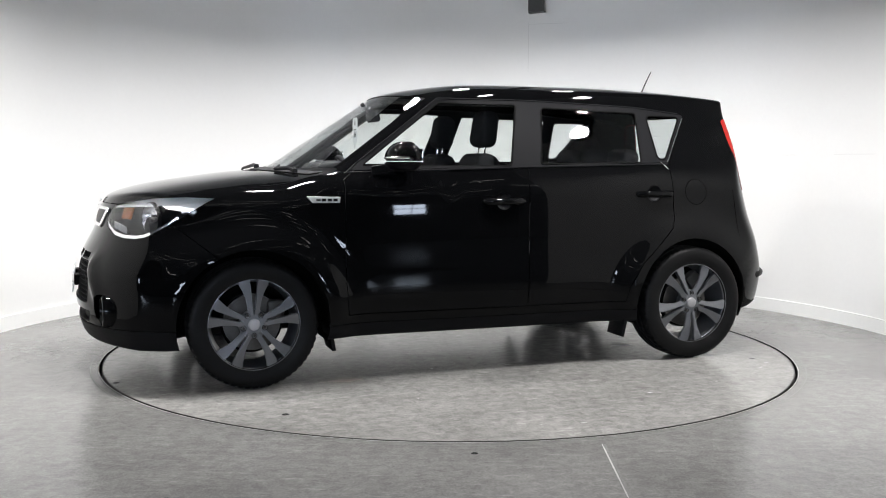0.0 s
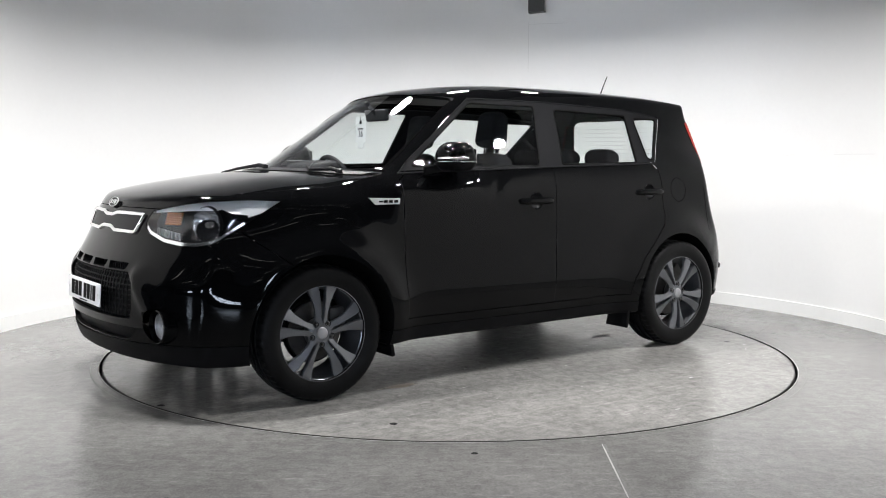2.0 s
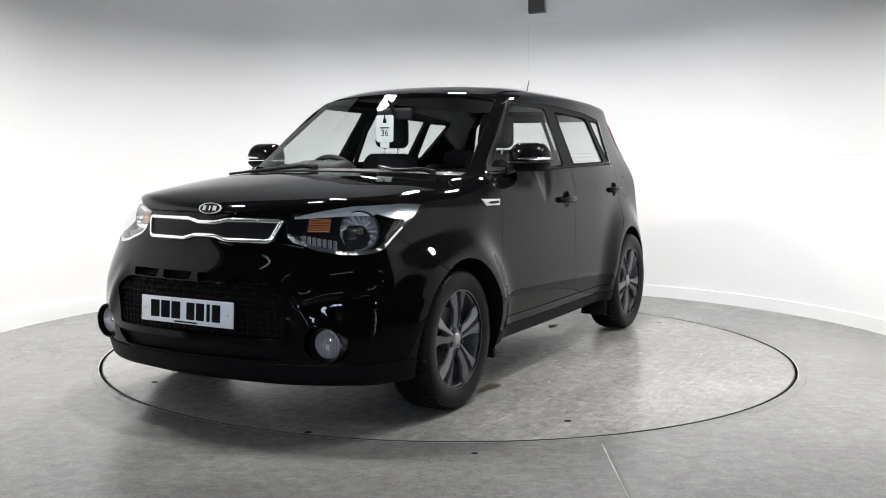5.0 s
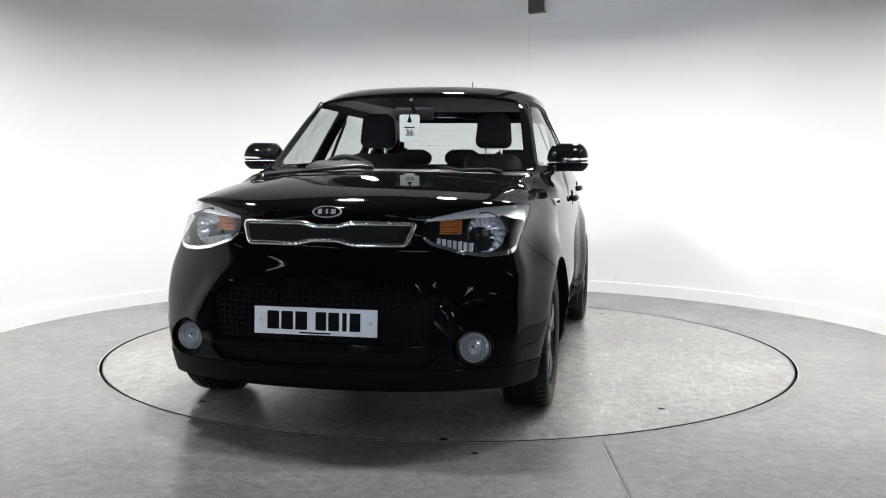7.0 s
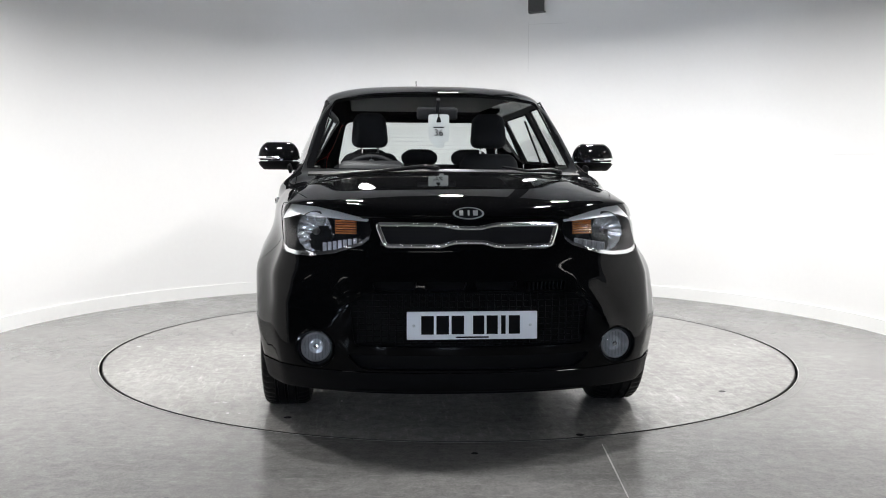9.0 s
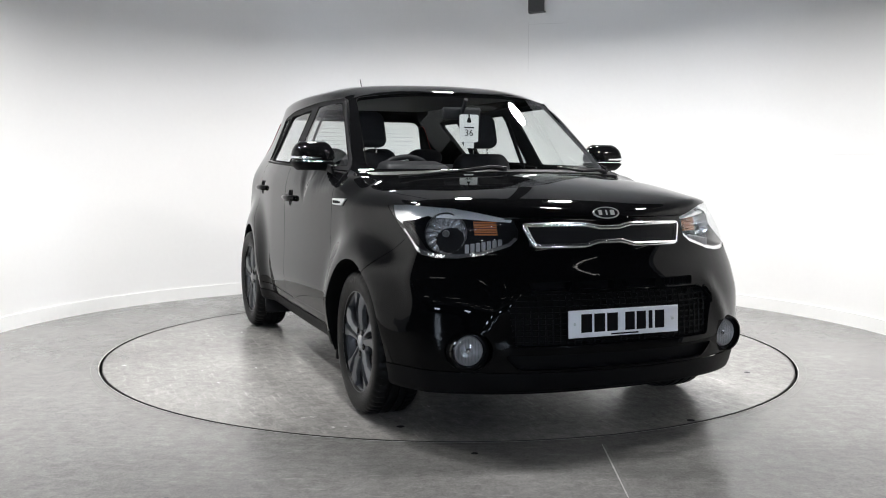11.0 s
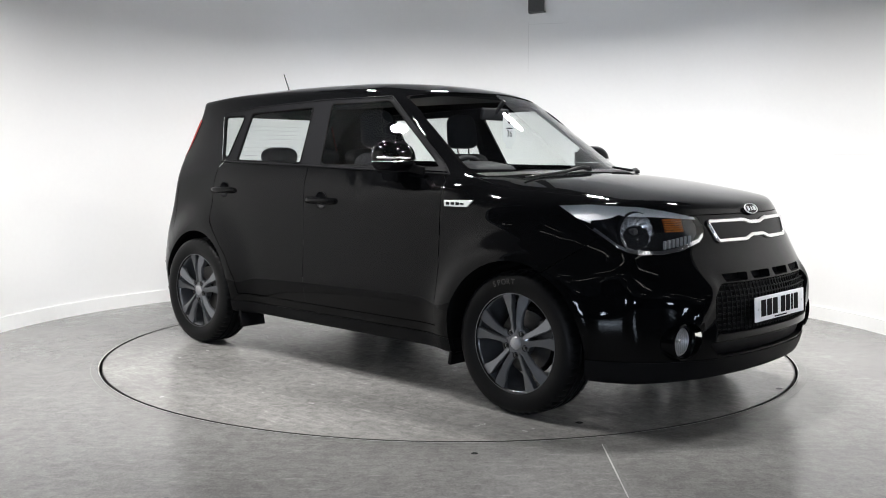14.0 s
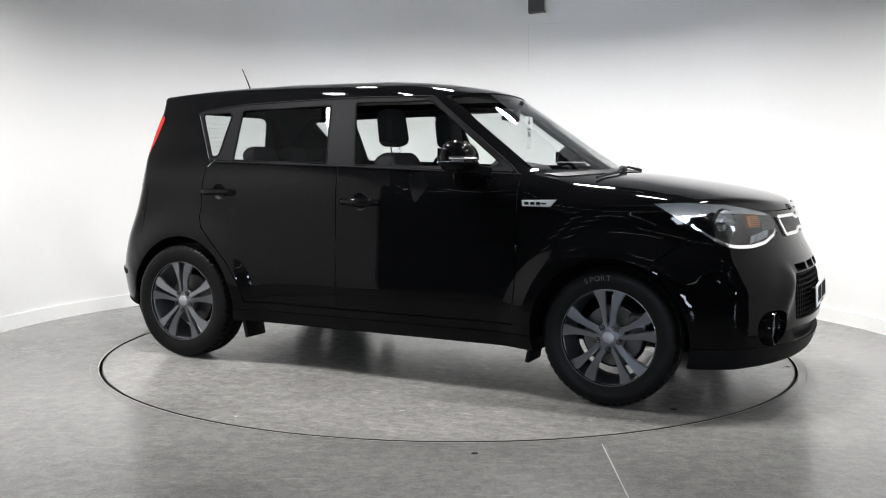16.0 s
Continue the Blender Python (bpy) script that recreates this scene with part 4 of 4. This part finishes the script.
def side_details(car):
    for s in (1, -1):
        # fender badge: a slim silver flag with a plain dark bar
        out = [(0.838, 0.972), (1.012, 0.976), (0.985, 0.942), (0.842, 0.942)]
        badge = bmesh.new()
        lo = [badge.verts.new((x, (side_y(x, z) - 0.003) * s, z)) for x, z in out]
        hi = [badge.verts.new((x, (side_y(x, z) + 0.007) * s, z)) for x, z in out]
        badge.faces.new(hi), badge.faces.new(lo[::-1])
        for i in range(4):
            badge.faces.new((lo[i], lo[(i + 1) % 4], hi[(i + 1) % 4], hi[i]))
        bmesh.ops.recalc_face_normals(badge, faces=badge.faces)
        bmesh.ops.bevel(badge, geom=list(badge.edges), offset=0.002, segments=1, affect="EDGES")
        b = part("fender_badge", badge, SILVER, car, "silver flag badge with dark bars")
        for x0, w, z0, hgt in ((0.865, 0.022, 0.957, 0.014), (0.895, 0.022, 0.957, 0.014), (0.925, 0.022, 0.957, 0.014), (0.952, 0.024, 0.957, 0.008)):
            part("badge_bar", box(w, 0.004, hgt, (x0, side_y(x0, z0, 0.0075) * s, z0), 0.001, 1), INK, b)
        # mud flaps
        for x, z0, lean in ((-0.84, 0.215, -12), (0.885, 0.235, 10)):
            part("mud_flap", box(0.022, 0.17, 0.13, (0, 0, 0), 0.006, 2), PLASTIC, car, "black rubber mud flap", 40, pose(x, 0.775 * s, z0, 0, lean, 0))
        # bright line under the side windows
        pts = []
        for k in range(30):
            x = 0.80 - 1.955 * k / 29
            z = float(np.interp(x, [-1.155, -0.23, 0.80], [1.150, 1.130, 1.096])) - 0.002
            pts.append((x, side_y(x, z, 0.002) * s, z))
        part("belt_trim", tube(pts, 0.0055, 8), TRIM, car, "satin window belt moulding")
        pts = []
        for a, b in zip(DLO[:4], DLO[1:5]):
            for k in range(8):
                x, z = a[0] + (b[0] - a[0]) * k / 8, a[1] + (b[1] - a[1]) * k / 8
                pts.append((x, side_y(x, z, -0.002) * s, z))
        part("window_rail", tube(pts, 0.0045, 8), TRIM, car, "satin rail over the side windows")
        # pane frames
        for poly, r in ((FRONT_GLASS, 0.02), (REAR_GLASS, 0.02), (QUARTER_GLASS, 0.035)):
            ring = rounded(poly, r, 4)
            pts = [(x, side_y(x, z, -0.003) * s, z) for x, z in ring + ring[:2]]
            part("window_seal", tube(pts, 0.0055, 6), LINER, car, "black rubber window seal")
        # door mirror
        door_mirror(car, s)
        # rear bumper reflector stub
        part("bumper_corner", tube([(-1.68, 0.79 * s, 0.47), (-1.81, 0.745 * s, 0.47), (-1.925, 0.63 * s, 0.47), (-2.0, 0.45 * s, 0.47), (-2.03, 0.0, 0.47)], [0.015, 0.026, 0.03, 0.03, 0.03], 12), PLASTIC, car, "matt black rear bumper edge", 60)
    # roof aerial
    part("aerial", tube([(-1.41, 0, 1.58), (-1.45, 0, 1.67), (-1.494, 0, 1.757)], [0.006, 0.004, 0.003], 8), SATIN, car, "short black roof aerial")
    part("aerial_foot", lathe([(0.03, 0.0), (0.022, 0.018), (0.008, 0.026), (0.001, 0.027)], 20, "Z"), SATIN, car, "", 50, pose(-1.41, 0, 1.574))
    # floor pan, axles and silencer
    part("floor_pan", box(2.0, 1.3, 0.05, (-0.05, 0, 0.29), 0.02, 1), LINER, car, "black underside")
    part("silencer", tube([(-1.55, -0.35, 0.27), (-1.55, 0.35, 0.27)], 0.09, 16, None, True, 0.7), DISC, car, "steel silencer")
    for x in (WHEEL_X, -WHEEL_X):
        part("axle_beam", tube([(x, -0.7, 0.32), (x - 0.05, -0.3, 0.27), (x - 0.05, 0.3, 0.27), (x, 0.7, 0.32)], 0.035, 10), LINER, car, "axle beam")
    part("front_lip", tube([(front_x(y, 0.25, -0.07), y, 0.226) for y in np.linspace(-0.66, 0.66, 21)], 0.022, 8, None, True, 0.9), PLASTIC, car, "matt black front lip", 60)


# ---- wheels ----
def wheel_mesh():
    """One wheel, its outer face towards +Y."""
    wheel = empty("wheel")
    n = 216
    prof = [(0.225, 0.085), (0.232, 0.098), (0.245, 0.103), (0.262, 0.108), (0.285, 0.110), (0.303, 0.107), (0.316, 0.101), (0.324, 0.092), (0.329, 0.080),
            (0.331, 0.060), (0.3315, 0.050), (0.325, 0.048), (0.325, 0.038), (0.332, 0.036), (0.332, 0.008), (0.325, 0.006), (0.325, -0.006), (0.332, -0.008),
            (0.332, -0.036), (0.325, -0.038), (0.325, -0.048), (0.3315, -0.050), (0.329, -0.080), (0.316, -0.101), (0.285, -0.110), (0.245, -0.103), (0.225, -0.085)]
    tyre = bmesh.new()
    rings = []
    for k, (r, y) in enumerate(prof):
        cut = 0.006 if k in (7, 8, 9, 22) else 0.0
        rings.append([tyre.verts.new(((r - (cut if i % 4 == 0 else 0)) * math.cos(math.tau * i / n), y, (r - (cut if i % 4 == 0 else 0)) * math.sin(math.tau * i / n))) for i in range(n)])
    for p, q in zip(rings, rings[1:]):
        for i in range(n):
            tyre.faces.new((p[i], p[(i + 1) % n], q[(i + 1) % n], q[i]))
    bmesh.ops.recalc_face_normals(tyre, faces=tyre.faces)
    part("tyre", tyre, RUBBER, wheel, "black tyre with ribbed tread", 40)
    part("barrel", lathe([(0.228, 0.098), (0.236, 0.097), (0.2385, 0.090), (0.232, 0.082), (0.224, 0.075), (0.218, 0.03), (0.205, -0.02), (0.208, -0.09), (0.222, -0.1)], 72), ALLOY, wheel, "grey alloy rim barrel", 40)
    for p in range(5):
        for h in (1, -1):
            outline = [(0.0045 * h, 0.045), (0.0075 * h, 0.10), (0.013 * h, 0.16), (0.016 * h, 0.202), (0.020 * h, 0.212), (0.022 * h, 0.232), (0.078 * h, 0.219), (0.0765 * h, 0.208),
                       (0.062 * h, 0.182), (0.047 * h, 0.150), (0.037 * h, 0.115), (0.032 * h, 0.085), (0.032 * h, 0.055), (0.022 * h, 0.045)]
            blade = prism(outline, 0.03)
            for v in blade.verts:
                r = v.co.xy.length
                v.co.z += 0.012 * math.sin(min(1, max(0, (r - 0.05) / 0.18)) * math.pi) - 0.006 * (1 - min(1, r / 0.2)) - (0.012 if v.co.z > 0.02 and abs(v.co.x) > 0.03 and r < 0.2 else 0)
            bmesh.ops.bevel(blade, geom=[e for e in blade.edges if e.calc_face_angle(0) > 1.0], offset=0.003, segments=2, affect="EDGES")
            part("spoke", blade, ALLOY, wheel, "", 35, pose(0, 0.058, 0, -90, 0, 0) @ pose(0, 0, 0, 0, 0, 180 + 72 * p))
    part("hub", lathe([(0.001, 0.082), (0.040, 0.082), (0.058, 0.080), (0.072, 0.070), (0.075, 0.045), (0.07, 0.03)], 40), ALLOY, wheel, "", 40)
    part("centre_cap", lathe([(0.001, 0.092), (0.022, 0.0905), (0.0285, 0.087), (0.031, 0.081)], 32), CAP, wheel, "round silver centre cap", 40)
    for k in range(5):
        a = radians(90 + 36 + 72 * k)
        at = pose(0.056 * math.cos(a), 0, 0.056 * math.sin(a))
        part("nut_hole", lathe([(0.0145, 0.0835), (0.0135, 0.0855), (0.012, 0.0835), (0.012, 0.0815)], 16), INK, wheel, "", 40, at)
        part("wheel_nut", lathe([(0.001, 0.089), (0.006, 0.088), (0.0085, 0.084), (0.0085, 0.08)], 6), DISC, wheel, "steel wheel nut", 30, at)
    part("brake_disc", lathe([(0.05, 0.005), (0.145, 0.005), (0.145, -0.015), (0.05, -0.015)], 48), DISC, wheel, "steel brake disc", 40)
    part("caliper", box(0.09, 0.07, 0.12, (-0.12, -0.01, 0.05), 0.015, 2), STEEL, wheel, "brake caliper", 40)
    part("backing_plate", lathe([(0.02, -0.03), (0.15, -0.03), (0.16, -0.02)], 40), LINER, wheel, "", 40)
    return wheel


# ---- cabin ----
def headrest(car, x, y, z, w, h, legs=True, turn=0):
    bm = box(0.11, w, h, (0, 0, 0), 0.045, 4)
    for v in bm.verts:
        v.co.y *= 1 - 0.30 * max(0, v.co.z / h * 2) ** 2
    ob = part("headrest", bm, CLOTH, car, "dark cloth headrest", 60, pose(x, y, z, 0, -8, 0))
    if legs:
        for d in (-0.05, 0.05):
            part("headrest_post", tube([(0, d, -h / 2 - 0.07), (0, d, -h / 2 + 0.03)], 0.006, 8), CHROME, ob)


def cabin(car):
    for y in (0.37, -0.37):
        headrest(car, -0.15, y, 1.345, 0.225, 0.215)
        back = box(0.15, 0.48, 0.62, (0, 0, 0), 0.06, 3)
        for v in back.verts:
            if v.co.z > 0.1:
                v.co.y *= 1 - 0.35 * (v.co.z - 0.1) / 0.21
        part("seat_back", back, CLOTH, car, "dark cloth front seat back", 60, pose(-0.06, y, 0.90, 0, -14, 0))
        part("seat_cushion", box(0.52, 0.5, 0.2, (0, 0, 0), 0.06, 3), CLOTH, car, "dark cloth front seat cushion", 60, pose(0.26, y, 0.52, 0, -8, 0))
    part("rear_seat_back", box(0.18, 1.26, 0.56, (0, 0, 0), 0.07, 3), CLOTH, car, "dark cloth rear bench back", 60, pose(-0.98, 0, 0.86, 0, -18, 0))
    part("rear_seat_cushion", box(0.5, 1.26, 0.2, (0, 0, 0), 0.06, 3), CLOTH, car, "dark cloth rear bench", 60, pose(-0.66, 0, 0.55))
    for y in (0.36, 0.0, -0.36):
        headrest(car, -1.09, y, 1.185, 0.26, 0.11, False)
    # dashboard, following the windscreen's foot
    dash = box(0.46, 1.28, 0.26, (0, 0, 0), 0.07, 4)
    part("dashboard", dash, CABIN, car, "dark moulded dashboard", 60, pose(0.79, 0, 0.955, 0, 5, 0))
    part("instrument_hood", box(0.22, 0.36, 0.10, (0, 0, 0), 0.045, 4), CABIN, car, "", 60, pose(0.66, -0.37, 1.10, 0, 8, 0))
    for s in (1, -1):
        part("dash_vent", lathe([(0.03, 0.02), (0.045, 0.012), (0.05, -0.04)], 24, "Z"), CABIN, car, "", 50, pose(0.72, 0.58 * s, 1.085, 0, -20, 0))
    wheel = bmesh.new()
    ring = [(0.185 * math.cos(math.tau * i / 40), 0.185 * math.sin(math.tau * i / 40), 0) for i in range(41)]
    tube(ring, 0.0155, 10, wheel, False)
    st = part("steering_wheel", wheel, CABIN, car, "black steering wheel", 60, pose(0.48, -0.37, 1.01, 0, -66, 0))
    part("steering_hub", lathe([(0.001, 0.02), (0.05, 0.018), (0.07, 0.0), (0.06, -0.04)], 28, "Z"), CABIN, st, "", 50)
    for a in (0, 180, 270):
        part("steering_spoke", tube([(0.05 * math.cos(radians(a + 90)), 0.05 * math.sin(radians(a + 90)), 0), (0.18 * math.cos(radians(a + 90)), 0.18 * math.sin(radians(a + 90)), 0)], 0.014, 8), SILVER if a == 270 else CABIN, st)
    part("inside_mirror", box(0.03, 0.23, 0.07, (0, 0, 0), 0.014, 3), CABIN, car, "black inside mirror", 60, pose(0.43, 0.0, 1.425, 0, 10, 0))
    part("mirror_stalk", tube([(0.44, 0, 1.43), (0.50, 0, 1.50)], 0.012, 8), CABIN, car)
    part("headliner", box(1.72, 0.98, 0.02, (-0.66, 0, 1.54), 0.008, 1), CABIN, car, "dark roof lining")
    for s in (1, -1):
        part("belt_strap", box(0.05, 0.006, 0.42, (-0.26, 0.70 * s, 1.22), 0.002, 1, None, pose(0, 0, 0, 22 * s, 0, 0)), CLOTH, car, "seat belt")
    # fine heater wires in the tailgate window
    for k in range(9):
        z = 1.16 + 0.03 * k
        part("heater_wire", tube([(float(tail(np.array(y), np.array(z))) + 0.008, y, z) for y in np.linspace(-0.5, 0.5, 9)], 0.0007, 4), STEEL, car)


def text_mesh(name, body, size):
    curve = bpy.data.curves.new(name, "FONT")
    curve.body, curve.size, curve.align_x, curve.align_y, curve.extrude = body, size, "CENTER", "CENTER", 0.0004
    ob = new(name, curve)
    me = bpy.data.meshes.new_from_object(ob.evaluated_get(bpy.context.evaluated_depsgraph_get()))
    bpy.data.objects.remove(ob)
    me.materials.clear()
    return me


def tyre_word(wheel, word):
    """Raised letters round the upper sidewall."""
    for k, ch in enumerate(word):
        a = radians(112 - 5.6 * k)
        me = text_mesh("letter", ch, 0.036)
        me.materials.append(STEEL)
        ob = new("letter", me)
        ob.parent = wheel
        c, s = math.cos(a), math.sin(a)
        ob.matrix_basis = Matrix(((-s, -c, 0, -0.284 * c), (0, 0, 1, 0.1105), (-c, s, 0, 0.284 * s), (0, 0, 0, 1)))


def build_car():
    car = empty("car")
    shells = car_body(car)
    head_lamps(car, shells)
    front_details(car)
    side_details(car)
    cabin(car)
    first = wheel_mesh()
    for k, (x, s) in enumerate(((WHEEL_X, 1), (-WHEEL_X, 1), (WHEEL_X, -1), (-WHEEL_X, -1))):
        place = pose(x, 0.776 * s, WHEEL_Z, 0, 0, 0 if s > 0 else 180) @ pose(0, 0, 0, 0, 36 if k == 1 else 0, 0)
        w = first if k == 0 else copy_thing(first, place)
        w.parent = car
        w.matrix_basis = place
        if k == 2:
            tyre_word(w, "SPORT")
    return tagged(car, "gloss black five-door hatchback with grey alloy wheels on a turntable", "car")


def hang_tag():
    """A paper tag that hangs from the inside mirror."""
    tag = empty("hang_tag")
    out = rounded([(-0.056, -0.075), (0.056, -0.075), (0.058, 0.077), (-0.058, 0.077)], 0.014, 3)
    face = pose(0, 0, 0, 90, 0, 90)
    part("card", prism(out, 0.0012, None, face), CARD, tag, "white card", 30)
    part("stub", prism([(-0.03, -0.108), (0.03, -0.108), (0.03, -0.076), (-0.03, -0.076)], 0.001, None, face), CARD, tag, "small card stub", 30)
    hole = rounded([(-0.016, 0.032), (0.016, 0.032), (0.006, 0.062), (-0.006, 0.062)], 0.012, 4)
    part("hook_hole", prism(hole, 0.0004, None, pose(0.0014, 0, 0) @ face), INK, tag, "", 30)
    part("slit", prism([(-0.004, 0.055), (0.004, 0.055), (0.004, 0.077), (-0.004, 0.077)], 0.0004, None, pose(0.0014, 0, 0) @ face), INK, tag, "", 30)
    part("small_print", prism([(-0.03, 0.002), (0.03, 0.002), (0.03, 0.009), (-0.03, 0.009)], 0.0003, None, pose(0.0014, 0, 0) @ face), INK, tag, "", 30)
    curve = bpy.data.curves.new("number", "FONT")
    curve.body, curve.size, curve.align_x, curve.align_y, curve.extrude = "36", 0.052, "CENTER", "CENTER", 0.0003
    ob = new("number", curve)
    me = bpy.data.meshes.new_from_object(ob.evaluated_get(bpy.context.evaluated_depsgraph_get()))
    bpy.data.objects.remove(ob)
    me.materials.clear()
    me.materials.append(INK)
    num = new("number", me)
    num.parent = tag
    num.matrix_basis = pose(0.0021, 0, -0.025) @ face
    tagged(num, "dark printed number 36")
    return tagged(tag, "white card tag numbered 36 hanging from the inside mirror", "tag")


car = build_car()
table = turntable()
tag = hang_tag()


def motions():
    turn = [(k * 0.5, pose(0, 0, 0, 0, 0, TURN0 + SPEED * k * 0.5)) for k in range(33)]
    walk(table, turn)
    walk(car, [(t, m @ pose(CAR_X, CAR_Y, 0)) for t, m in turn])
    walk(tag, [(t, m @ pose(CAR_X + 0.540, CAR_Y, 1.338)) for t, m in turn])


motions()
